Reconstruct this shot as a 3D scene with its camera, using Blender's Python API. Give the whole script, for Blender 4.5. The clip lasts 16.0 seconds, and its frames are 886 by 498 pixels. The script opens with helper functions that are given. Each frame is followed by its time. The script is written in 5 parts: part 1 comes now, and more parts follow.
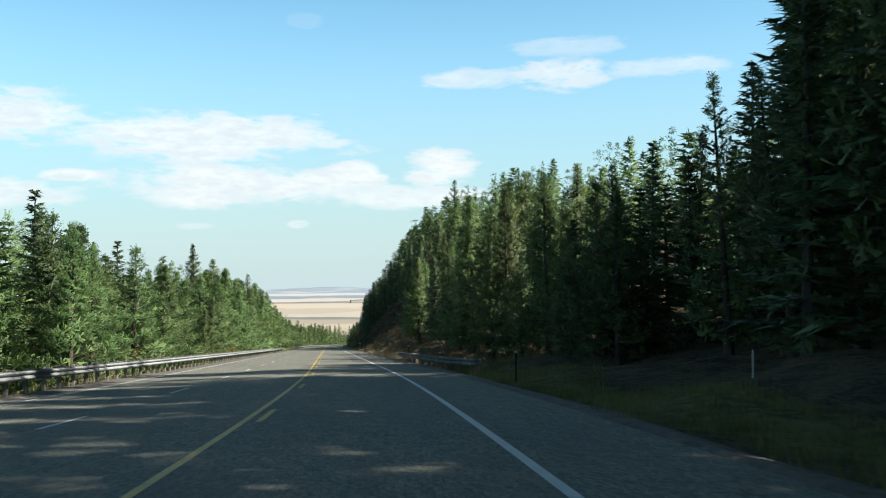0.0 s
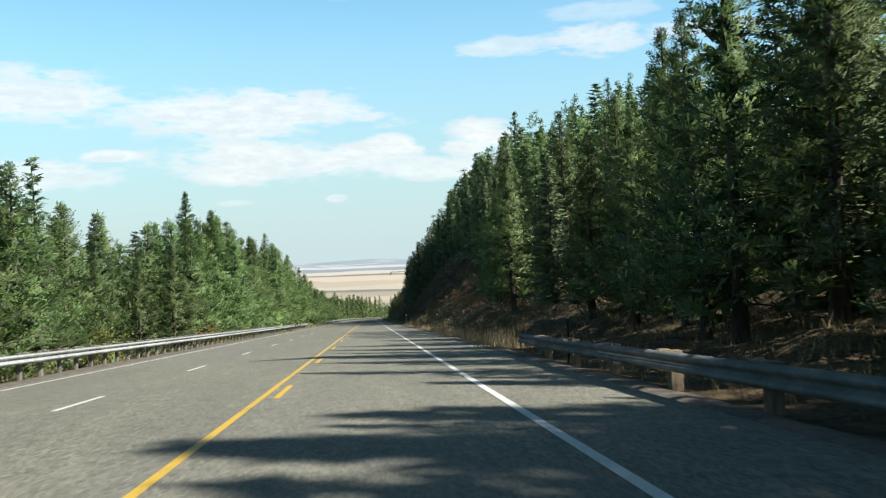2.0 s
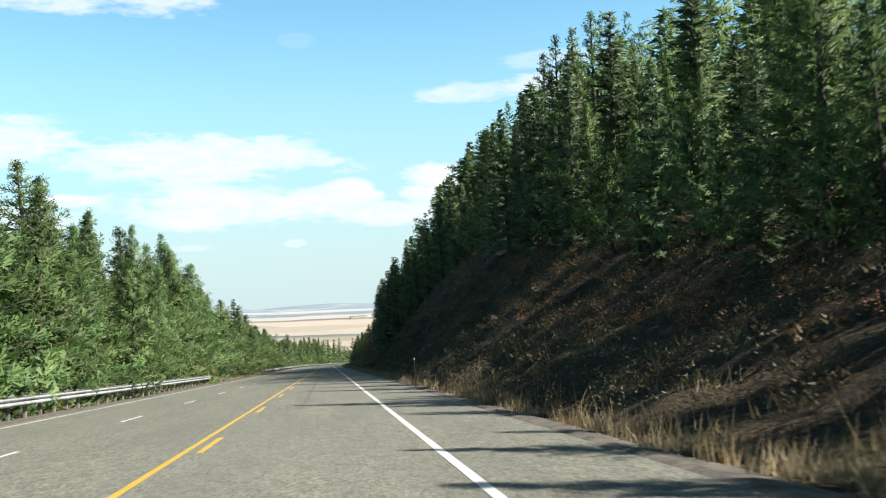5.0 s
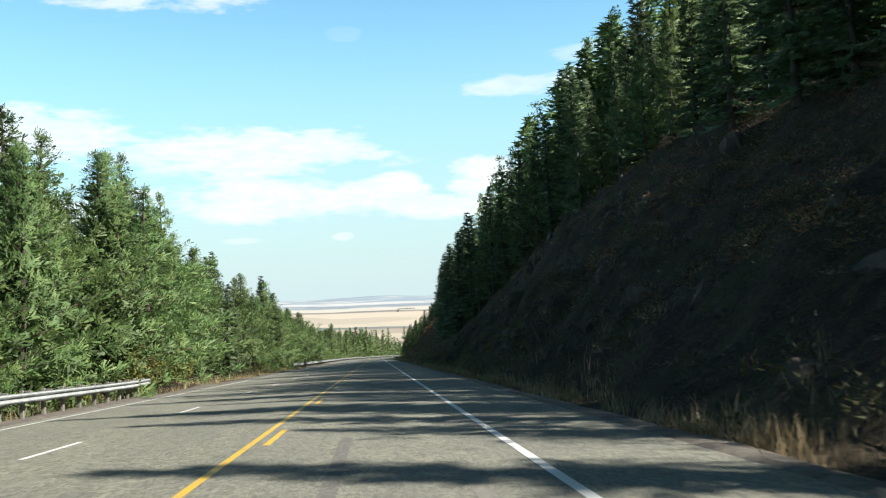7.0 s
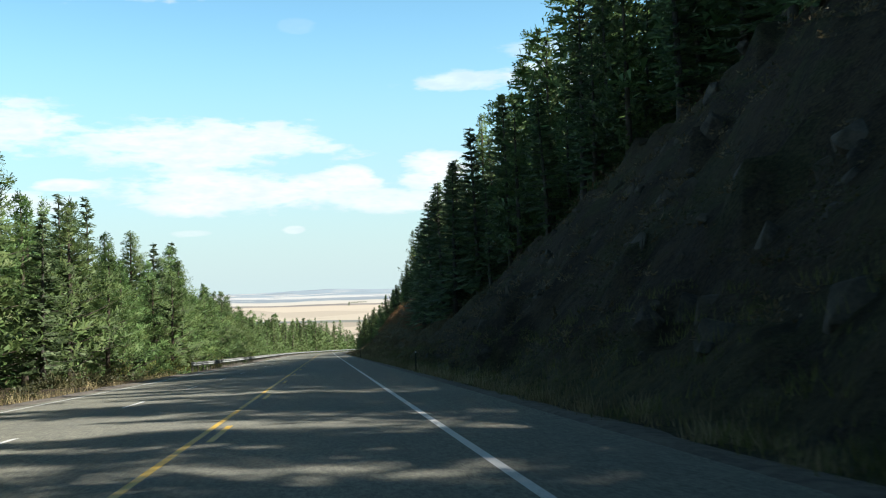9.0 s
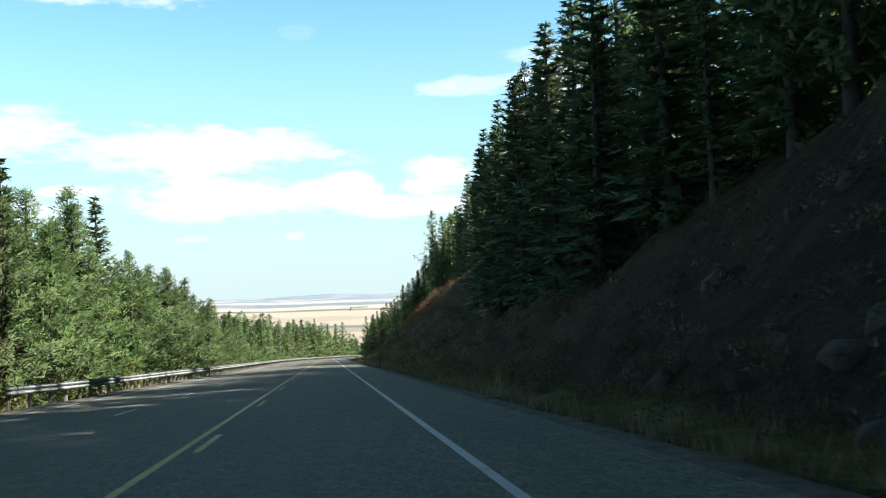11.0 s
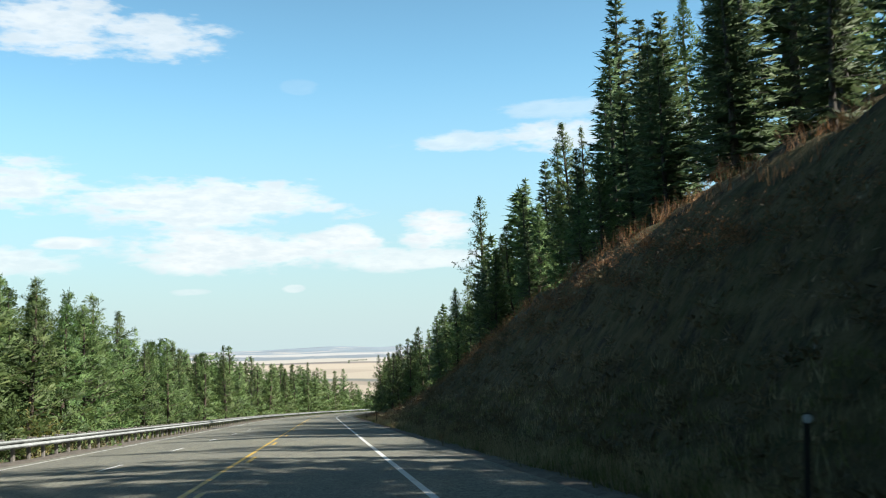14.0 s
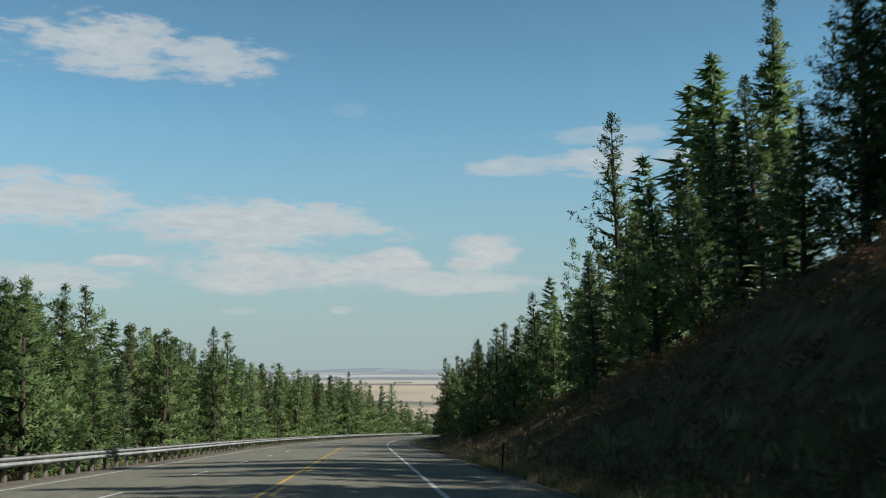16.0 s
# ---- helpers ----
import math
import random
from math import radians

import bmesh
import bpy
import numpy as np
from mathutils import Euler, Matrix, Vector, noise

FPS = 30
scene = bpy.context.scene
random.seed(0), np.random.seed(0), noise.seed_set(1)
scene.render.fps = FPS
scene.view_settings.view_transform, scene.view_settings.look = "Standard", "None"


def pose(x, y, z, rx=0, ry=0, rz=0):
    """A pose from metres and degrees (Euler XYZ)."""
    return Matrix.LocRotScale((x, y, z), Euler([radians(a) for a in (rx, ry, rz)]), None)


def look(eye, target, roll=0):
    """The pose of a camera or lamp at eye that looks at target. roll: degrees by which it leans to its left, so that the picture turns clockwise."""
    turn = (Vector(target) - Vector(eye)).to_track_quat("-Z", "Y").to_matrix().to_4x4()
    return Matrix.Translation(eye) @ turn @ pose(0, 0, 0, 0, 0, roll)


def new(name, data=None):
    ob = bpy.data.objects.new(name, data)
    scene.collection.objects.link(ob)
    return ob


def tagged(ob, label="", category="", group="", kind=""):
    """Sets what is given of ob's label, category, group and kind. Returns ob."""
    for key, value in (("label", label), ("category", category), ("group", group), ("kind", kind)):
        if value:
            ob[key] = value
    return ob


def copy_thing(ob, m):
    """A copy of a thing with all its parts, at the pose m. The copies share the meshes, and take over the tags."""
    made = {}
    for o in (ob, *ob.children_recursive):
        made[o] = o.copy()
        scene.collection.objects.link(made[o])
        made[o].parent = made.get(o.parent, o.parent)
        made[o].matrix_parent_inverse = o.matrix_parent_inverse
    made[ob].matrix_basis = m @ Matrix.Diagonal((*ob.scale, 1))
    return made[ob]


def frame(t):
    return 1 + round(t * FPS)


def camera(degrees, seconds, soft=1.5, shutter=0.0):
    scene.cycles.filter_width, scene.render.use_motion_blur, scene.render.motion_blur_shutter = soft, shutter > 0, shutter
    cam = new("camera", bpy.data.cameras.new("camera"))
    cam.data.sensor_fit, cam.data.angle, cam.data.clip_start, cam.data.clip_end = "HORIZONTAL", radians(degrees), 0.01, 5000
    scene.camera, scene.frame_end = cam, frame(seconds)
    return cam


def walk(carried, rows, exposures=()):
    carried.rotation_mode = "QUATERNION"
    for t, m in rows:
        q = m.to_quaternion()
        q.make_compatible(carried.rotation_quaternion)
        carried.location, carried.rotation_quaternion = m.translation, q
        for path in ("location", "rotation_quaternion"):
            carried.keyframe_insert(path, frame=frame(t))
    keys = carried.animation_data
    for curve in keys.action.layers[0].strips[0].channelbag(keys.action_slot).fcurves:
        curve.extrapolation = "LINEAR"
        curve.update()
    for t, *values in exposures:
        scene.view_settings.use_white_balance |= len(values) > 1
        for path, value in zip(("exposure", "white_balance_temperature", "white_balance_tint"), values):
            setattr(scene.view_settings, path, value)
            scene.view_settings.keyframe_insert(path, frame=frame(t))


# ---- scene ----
cam = camera(48.9, 16.0, soft=1.1, shutter=0.12)
PATH = [
    (0.0, -1.08, -0.04, 0.002, -6.77, 1.84, 0.91),
    (0.5, -0.74, 12.11, -0.761, -5.09, 2.61, 0.68),
    (1.0, -0.46, 24.26, -1.524, -4.51, 2.24, 1.04),
    (1.5, -0.22, 36.41, -2.287, -2.08, -2.89, 1.79),
    (2.0, -0.14, 48.57, -3.051, -4.46, 0.17, 2.49),
    (2.5, 0.03, 60.74, -3.815, -4.96, 2.09, 3.05),
    (3.0, 0.15, 72.91, -4.580, -3.83, 1.54, 2.45),
    (5.5, 0.28, 133.84, -8.407, -7.20, 2.88, 2.78),
    (6.0, 0.20, 146.04, -9.174, -5.60, 2.94, 1.54),
    (6.5, 0.06, 158.24, -9.940, -5.70, 1.99, 3.07),
    (7.0, -0.04, 170.42, -10.705, -4.07, 2.42, 2.51),
    (7.5, -0.07, 182.54, -11.466, -4.61, 2.13, 0.99),
    (8.0, -0.08, 194.64, -12.226, -4.15, 3.14, 2.01),
    (8.5, -0.04, 206.77, -12.988, -4.92, 3.61, 1.71),
    (9.0, -0.01, 218.92, -13.752, -6.94, 1.98, 2.15),
    (11.5, 0.17, 279.83, -17.578, -6.86, 2.34, 2.30),
    (12.0, 0.19, 292.04, -18.345, -6.60, 1.87, 1.19),
    (12.5, 0.18, 304.26, -19.112, -6.35, 2.91, 0.78),
    (13.0, 0.19, 316.42, -19.876, -5.65, 4.60, 0.60),
    (13.5, 0.22, 328.52, -20.636, -5.73, 3.75, 0.80),
    (14.0, 0.26, 340.58, -21.394, -6.95, 5.47, 1.94),
    (14.5, 0.25, 352.66, -22.153, -4.66, 3.42, 1.97),
    (15.0, 0.23, 364.76, -22.913, -3.88, 6.79, 0.72),
    (15.5, 0.22, 376.89, -23.675, -4.37, 6.89, 0.51),
    (15.6, 0.27, 379.79, -23.857, -4.45, 6.90, 0.60),
    (16.0, 0.25, 393.89, -24.743, -4.30, 6.95, 0.50),
]
walk(cam, [(t, pose(x, y, z, 90 + pitch, roll, yaw)) for t, x, y, z, yaw, pitch, roll in PATH],
     exposures=[(0, 0.98), (2, 0.97), (3, 0.95), (5.5, 1.15), (7, 1.15), (9, 1.1), (11.5, 1.3), (13, 1.1), (14, 1.0), (14.5, 0.9), (15, 0.8), (15.5, 0.48), (16, 0.22)])

# ---- world, sun ----
SUN_EL, SUN_AZ = 40.0, 114.0          # degrees above the horizon, clockwise from +y
sun_to = Vector((math.sin(radians(SUN_AZ)) * math.cos(radians(SUN_EL)),
                 math.cos(radians(SUN_AZ)) * math.cos(radians(SUN_EL)), math.sin(radians(SUN_EL))))
world = bpy.data.worlds.new("sky")
scene.world = world
world.use_nodes = True
SKY_STRENGTH, CLOUD_LIGHT, HAZE_LIGHT = 0.15, 3.55, 2.4


class Nodes:
    """Short hand for building node trees."""

    def __init__(self, tree):
        self.tree = tree

    def node(self, kind):
        return self.tree.nodes.new(kind)

    def feed(self, socket, value):
        if isinstance(value, (int, float, tuple)):
            socket.default_value = value
        else:
            self.tree.links.new(value, socket)

    def math(self, op, a, b=0.0, c=0.0, clamp=False):
        n = self.node("ShaderNodeMath")
        n.operation, n.use_clamp = op, clamp
        for socket, value in zip(n.inputs, (a, b, c)):
            self.feed(socket, value)
        return n.outputs[0]

    def ramp01(self, value, low, high):
        n = self.node("ShaderNodeMapRange")
        n.interpolation_type = "SMOOTHSTEP"
        for socket, v in zip(n.inputs, (value, low, high, 0.0, 1.0)):
            self.feed(socket, v)
        return n.outputs[0]

    def noise(self, vector, scale, detail=3.0, rough=0.55):
        n = self.node("ShaderNodeTexNoise")
        if vector is not None:
            self.feed(n.inputs["Vector"], vector)
        n.inputs["Scale"].default_value, n.inputs["Detail"].default_value, n.inputs["Roughness"].default_value = scale, detail, rough
        return n.outputs[0]

    def mix(self, fac, a, b, blend="MIX"):
        n = self.node("ShaderNodeMix")
        n.data_type, n.blend_type = "RGBA", blend
        self.feed(n.inputs[0], fac)
        for socket, v in ((n.inputs[6], a), (n.inputs[7], b)):
            if isinstance(v, tuple) and len(v) == 3:
                v = (*v, 1)
            self.feed(socket, v)
        return n.outputs[2]

    def scaled(self, vector, factors):
        n = self.node("ShaderNodeVectorMath")
        n.operation = "MULTIPLY"
        self.feed(n.inputs[0], vector)
        n.inputs[1].default_value = factors
        return n.outputs[0]


w = Nodes(world.node_tree)
world.node_tree.nodes.clear()
sky = w.node("ShaderNodeTexSky")
sky.sky_type, sky.sun_disc = "NISHITA", False
sky.sun_elevation, sky.sun_rotation = radians(SUN_EL), radians(SUN_AZ)
sky.altitude, sky.air_density, sky.dust_density, sky.ozone_density = 900.0, 1.0, 0.6, 1.6
way = w.node("ShaderNodeTexCoord").outputs["Generated"]
parts = w.node("ShaderNodeSeparateXYZ")
w.feed(parts.inputs[0], way)
az = w.math("MULTIPLY", w.math("ARCTAN2", parts.outputs[0], parts.outputs[1]), 57.2958)
el = w.math("MULTIPLY", w.math("ARCSINE", parts.outputs[2]), 57.2958)
streak = w.scaled(way, (1.0, 1.0, 3.4))
billow = w.noise(streak, 13.0, 4.0, 0.55)
fine = w.noise(streak, 42.0, 5.0, 0.55)
ragged = w.math("ADD", w.math("MULTIPLY", w.math("SUBTRACT", billow, 0.5), 3.2), w.math("MULTIPLY", w.math("SUBTRACT", fine, 0.5), 2.3))
# clouds: azimuth, elevation, half width, half height, density (degrees)
CLOUDS = [(-18.5, 9.3, 5.8, 1.6, 0.85), (-7.5, 8.3, 9.0, 1.5, 0.85), (-5.2, 5.7, 7.8, 1.3, 0.9), (4.6, 4.9, 6.0, 0.7, 0.75),
          (1.4, 6.3, 2.1, 0.8, 0.9), (6.8, 6.4, 2.2, 1.1, 1.0), (-14.2, 6.1, 2.1, 0.35, 0.85), (-18.0, 5.0, 5.1, 0.9, 0.7),
          (9.4, 11.7, 4.4, 0.62, 0.6), (13.2, 11.9, 3.3, 1.0, 0.75), (13.8, 13.3, 3.6, 0.65, 0.35), (20.2, 11.9, 3.7, 0.6, 0.5),
          (-15.2, 17.9, 5.2, 1.7, 0.8), (-9.2, 17.7, 4.2, 1.3, 0.75), (-7.5, 3.3, 1.0, 0.2, 0.4), (-1.7, 3.4, 0.6, 0.25, 0.5), (-1.1, 15.0, 1.0, 0.4, 0.1),
          (-40.0, 9.0, 14.0, 2.0, 0.8), (45.0, 14.0, 12.0, 2.0, 0.7), (150.0, 18.0, 22.0, 3.0, 0.6), (-110.0, 14.0, 20.0, 2.5, 0.6)]
cover = 0.0
for ca, ce, cw, ch, dens in CLOUDS:
    dx = w.math("MULTIPLY", w.math("SUBTRACT", az, ca), 1 / cw)
    dy = w.math("MULTIPLY", w.math("SUBTRACT", el, ce), 1 / ch)
    far = w.math("ADD", w.math("MULTIPLY", dx, dx), w.math("MULTIPLY", dy, dy))
    far = w.math("ADD", far, ragged)
    cover = w.math("MAXIMUM", cover, w.math("MULTIPLY", w.ramp01(far, 1.3, 0.25), dens))
haze = w.math("MULTIPLY", w.ramp01(el, 17.0, -1.0), 1.0, clamp=True)
clear = w.mix(1.0, sky.outputs[0], (0.57, 0.80, 0.735), "MULTIPLY")
deep = w.math("SUBTRACT", 1.0, w.math("MULTIPLY", w.ramp01(el, 12.0, 50.0), 0.82))
clear = w.mix(1.0, clear, deep, "MULTIPLY")
veil = w.mix(w.ramp01(el, 8.0, 0.0), (HAZE_LIGHT * 0.72, HAZE_LIGHT * 0.94, HAZE_LIGHT), (HAZE_LIGHT * 0.86, HAZE_LIGHT * 1.08, HAZE_LIGHT * 1.11))
sky_light = w.mix(haze, clear, veil)
under = w.mix(w.ramp01(fine, 0.3, 0.7), (CLOUD_LIGHT * 0.78, CLOUD_LIGHT * 0.86, CLOUD_LIGHT * 0.9), (CLOUD_LIGHT * 0.96, CLOUD_LIGHT, CLOUD_LIGHT))
sky_light = w.mix(cover, sky_light, under)
back = w.node("ShaderNodeBackground")
w.feed(back.inputs[0], sky_light)
back.inputs[1].default_value = SKY_STRENGTH
w.feed(w.node("ShaderNodeOutputWorld").inputs[0], back.outputs[0])

lamp = bpy.data.lights.new("sun", "SUN")
lamp.energy, lamp.angle, lamp.color = 5.0, radians(0.53), (1.0, 0.95, 0.87)
sun = new("sun", lamp)
sun.matrix_world = look(sun_to * 500, (0, 0, 0))


# ---- materials ----
def material(name, rough=0.8, metal=0.0, spec=0.5):
    m = bpy.data.materials.new(name)
    m.use_nodes = True
    n = Nodes(m.node_tree)
    b = m.node_tree.nodes["Principled BSDF"]
    b.inputs["Roughness"].default_value, b.inputs["Metallic"].default_value = rough, metal
    b.inputs["Specular IOR Level"].default_value = spec
    return m, n, b


def bumped(n, b, height, strength, distance):
    u = n.node("ShaderNodeBump")
    u.inputs["Strength"].default_value, u.inputs["Distance"].default_value = strength, distance
    n.feed(u.inputs["Height"], height)
    n.feed(b.inputs["Normal"], u.outputs[0])


def place(n):
    return n.node("ShaderNodeNewGeometry").outputs["Position"]


def plain(name, dark, light, scale, rough=0.8, metal=0.0, spec=0.4, bump=0.0, stretch=(1, 1, 1)):
    """A material that wanders between two colours at two scales."""
    m, n, b = material(name, rough, metal, spec)
    p = n.scaled(n.node("ShaderNodeTexCoord").outputs["Object"], stretch)
    own = n.node("ShaderNodeObjectInfo").outputs["Random"]
    f = n.math("ADD", n.math("MULTIPLY", n.noise(p, scale, 4), 0.6), n.math("MULTIPLY", n.noise(p, scale * 7, 3), 0.4))
    f = n.math("ADD", n.ramp01(f, 0.3, 0.7), n.math("MULTIPLY", n.math("SUBTRACT", own, 0.5), 0.5), clamp=True)
    n.feed(b.inputs["Base Color"], n.mix(f, dark, light))
    if bump:
        bumped(n, b, n.noise(p, scale * 6, 3), bump, 0.02)
    return m


def asphalt_material():
    m, n, b = material("asphalt", 0.86, 0.0, 0.35)
    p = place(n)
    chips = n.math("ADD", n.math("MULTIPLY", n.noise(p, 60.0, 2, 0.7), 0.38), n.math("ADD", n.math("MULTIPLY", n.noise(p, 17.0, 3, 0.7), 0.48), n.math("MULTIPLY", n.noise(n.scaled(p, (1, 0.5, 1)), 5.0, 3, 0.7), 0.14)))
    blotch = n.noise(n.scaled(p, (1, 0.12, 1)), 0.9, 4)
    wide = n.noise(n.scaled(p, (1, 0.3, 1)), 0.12, 3)
    c = n.mix(n.ramp01(chips, 0.43, 0.58), (0.064, 0.065, 0.053), (0.286, 0.281, 0.216))
    c = n.mix(n.math("MULTIPLY", n.ramp01(blotch, 0.35, 0.7), 0.35), c, (0.093, 0.094, 0.086))
    c = n.mix(n.math("MULTIPLY", n.ramp01(wide, 0.4, 0.65), 0.3), c, (0.162, 0.161, 0.14))
    n.feed(b.inputs["Base Color"], c)
    bumped(n, b, chips, 0.6, 0.012)
    return m


def paint_material(name, colour, worn):
    m, n, b = material(name, 0.6, 0.0, 0.4)
    p = place(n)
    f = n.ramp01(n.math("ADD", n.math("MULTIPLY", n.noise(p, 26.0, 3, 0.7), 0.6), n.math("MULTIPLY", n.noise(p, 1.3, 3), 0.4)), 0.50, 0.66)
    n.feed(b.inputs["Base Color"], n.mix(n.math("MULTIPLY", f, worn), colour, (0.09, 0.088, 0.08)))
    return m


def needle_material(name, dark, mid, light, leafy=0.22):
    m, n, b = material(name, 0.55, 0.0, 0.3)
    own = n.node("ShaderNodeObjectInfo").outputs["Random"]
    each = n.node("ShaderNodeNewGeometry").outputs["Random Per Island"]
    clump = n.noise(n.node("ShaderNodeTexCoord").outputs["Object"], 0.9, 2)
    f = n.math("ADD", n.math("MULTIPLY", each, 0.3), n.math("MULTIPLY", n.ramp01(clump, 0.3, 0.7), 0.7))
    c = n.mix(n.ramp01(f, 0.1, 0.55), dark, mid)
    c = n.mix(n.math("MULTIPLY", n.ramp01(f, 0.55, 0.95), 0.9), c, light)
    hue = n.node("ShaderNodeHueSaturation")
    n.feed(hue.inputs["Hue"], n.math("ADD", 0.485, n.math("MULTIPLY", own, 0.03)))
    n.feed(hue.inputs["Value"], n.math("ADD", 0.75, n.math("MULTIPLY", own, 0.5)))
    n.feed(hue.inputs["Color"], c)
    n.feed(b.inputs["Base Color"], hue.outputs[0])
    t = n.node("ShaderNodeBsdfTranslucent")
    n.feed(t.inputs[0], hue.outputs[0])
    s = n.node("ShaderNodeMixShader")
    s.inputs[0].default_value = leafy
    n.feed(s.inputs[1], b.outputs[0])
    n.feed(s.inputs[2], t.outputs[0])
    n.feed(m.node_tree.nodes["Material Output"].inputs[0], s.outputs[0])
    return m


def ground_material():
    m, n, b = material("hill_ground", 0.95, 0.0, 0.15)
    p = place(n)
    xyz = n.node("ShaderNodeSeparateXYZ")
    n.feed(xyz.inputs[0], p)
    y = xyz.outputs[1]
    rough = n.noise(p, 1.1, 5, 0.65)
    patch = n.noise(p, 0.16, 4)
    grit = n.noise(p, 9.0, 4, 0.7)
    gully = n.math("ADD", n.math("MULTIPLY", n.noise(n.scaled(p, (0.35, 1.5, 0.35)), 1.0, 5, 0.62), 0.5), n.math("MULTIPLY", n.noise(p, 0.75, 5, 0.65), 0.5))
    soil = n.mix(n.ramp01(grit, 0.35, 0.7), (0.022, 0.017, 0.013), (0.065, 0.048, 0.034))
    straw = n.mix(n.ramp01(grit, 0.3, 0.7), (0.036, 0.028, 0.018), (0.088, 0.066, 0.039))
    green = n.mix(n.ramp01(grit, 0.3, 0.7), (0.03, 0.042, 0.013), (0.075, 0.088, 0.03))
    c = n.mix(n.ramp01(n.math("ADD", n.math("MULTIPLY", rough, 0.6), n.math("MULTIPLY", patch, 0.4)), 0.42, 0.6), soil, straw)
    c = n.mix(n.math("MULTIPLY", n.ramp01(n.noise(p, 0.3, 3), 0.5, 0.62), 0.35), c, green)
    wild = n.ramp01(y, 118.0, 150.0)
    c = n.mix(n.math("MULTIPLY", n.ramp01(n.math("ADD", n.math("MULTIPLY", rough, 0.5), n.math("MULTIPLY", grit, 0.5)), 0.4, 0.6), n.math("MULTIPLY", n.ramp01(y, 150.0, 110.0), 0.75)), c, (0.17, 0.125, 0.068))
    # gully dips painted darker and ridges lighter, shading put into the soil colour
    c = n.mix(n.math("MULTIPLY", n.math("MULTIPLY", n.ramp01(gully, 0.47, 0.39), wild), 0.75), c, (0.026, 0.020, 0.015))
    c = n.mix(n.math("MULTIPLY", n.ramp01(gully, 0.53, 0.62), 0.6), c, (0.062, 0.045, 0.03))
    ditch = n.math("MULTIPLY", n.ramp01(xyz.outputs[0], 4.7, 5.3), n.ramp01(xyz.outputs[0], 8.3, 6.6))
    ditch = n.math("MULTIPLY", ditch, n.math("ADD", n.math("MULTIPLY", n.ramp01(y, 205.0, 300.0), n.ramp01(xyz.outputs[0], 7.6, 5.8)), n.ramp01(y, 55.0, 30.0), clamp=True))
    sward = n.mix(n.ramp01(n.noise(p, 2.2, 4), 0.35, 0.65), (0.065, 0.078, 0.024), (0.20, 0.185, 0.075))
    c = n.mix(n.math("MULTIPLY", ditch, n.ramp01(rough, 0.25, 0.5)), c, sward)
    # the grassed bank lower down the hill
    meadow = n.math("MULTIPLY", n.math("MULTIPLY", n.ramp01(y, 288.0, 325.0), n.ramp01(xyz.outputs[0], 4.2, 5.2)), n.ramp01(rough, 0.3, 0.55))
    c = n.mix(n.math("MULTIPLY", meadow, 0.7), c, n.mix(n.ramp01(n.noise(p, 1.6, 4), 0.35, 0.65), (0.085, 0.08, 0.034), (0.17, 0.135, 0.07)))
    # wheat stubble and fallow on the plain, haze painted blue-grey into far strips
    cell = n.node("ShaderNodeTexVoronoi")
    n.feed(cell.inputs["Vector"], n.scaled(p, (0.0022, 0.008, 0)))
    cell.inputs["Scale"].default_value = 1.0
    tone = n.node("ShaderNodeSeparateColor")
    n.feed(tone.inputs[0], cell.outputs["Color"])
    drift = n.math("ADD", n.math("MULTIPLY", n.math("SUBTRACT", n.noise(n.scaled(p, (0.0024, 0.0016, 0)), 1.0, 3), 0.5), 170.0), n.math("MULTIPLY", xyz.outputs[0], 0.12))
    strip = n.node("ShaderNodeValToRGB")
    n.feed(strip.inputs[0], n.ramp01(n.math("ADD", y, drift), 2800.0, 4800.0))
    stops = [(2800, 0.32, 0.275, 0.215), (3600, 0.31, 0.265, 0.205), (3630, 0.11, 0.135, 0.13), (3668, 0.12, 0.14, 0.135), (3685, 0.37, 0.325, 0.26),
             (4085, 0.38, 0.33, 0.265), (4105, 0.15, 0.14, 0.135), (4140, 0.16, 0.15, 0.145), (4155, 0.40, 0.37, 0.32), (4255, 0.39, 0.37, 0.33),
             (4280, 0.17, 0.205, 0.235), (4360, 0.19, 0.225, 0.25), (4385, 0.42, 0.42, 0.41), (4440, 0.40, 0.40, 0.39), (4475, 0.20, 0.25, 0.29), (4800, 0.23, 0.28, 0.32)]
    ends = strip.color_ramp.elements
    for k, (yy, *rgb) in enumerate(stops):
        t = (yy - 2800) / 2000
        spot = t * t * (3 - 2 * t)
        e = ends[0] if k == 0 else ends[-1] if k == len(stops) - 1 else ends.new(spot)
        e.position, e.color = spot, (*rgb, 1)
    near = n.ramp01(y, 4220.0, 4020.0)
    f = n.mix(n.math("MULTIPLY", n.ramp01(tone.outputs[0], 0.55, 0.8), n.math("MULTIPLY", near, 0.35)), strip.outputs[0], (0.44, 0.38, 0.30))
    f = n.mix(n.math("MULTIPLY", n.ramp01(tone.outputs[1], 0.78, 0.84), n.math("MULTIPLY", near, 0.35)), f, (0.20, 0.18, 0.15))
    # pale and blue-grey bands near the horizon, coloured to stand in for haze
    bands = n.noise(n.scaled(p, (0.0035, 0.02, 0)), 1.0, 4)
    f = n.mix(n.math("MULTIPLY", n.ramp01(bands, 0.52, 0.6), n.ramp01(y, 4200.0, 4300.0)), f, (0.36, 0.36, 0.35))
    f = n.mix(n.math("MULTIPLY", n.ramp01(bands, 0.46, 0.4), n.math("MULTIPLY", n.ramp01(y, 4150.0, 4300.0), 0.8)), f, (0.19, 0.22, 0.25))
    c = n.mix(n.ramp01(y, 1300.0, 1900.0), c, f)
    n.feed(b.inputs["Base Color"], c)
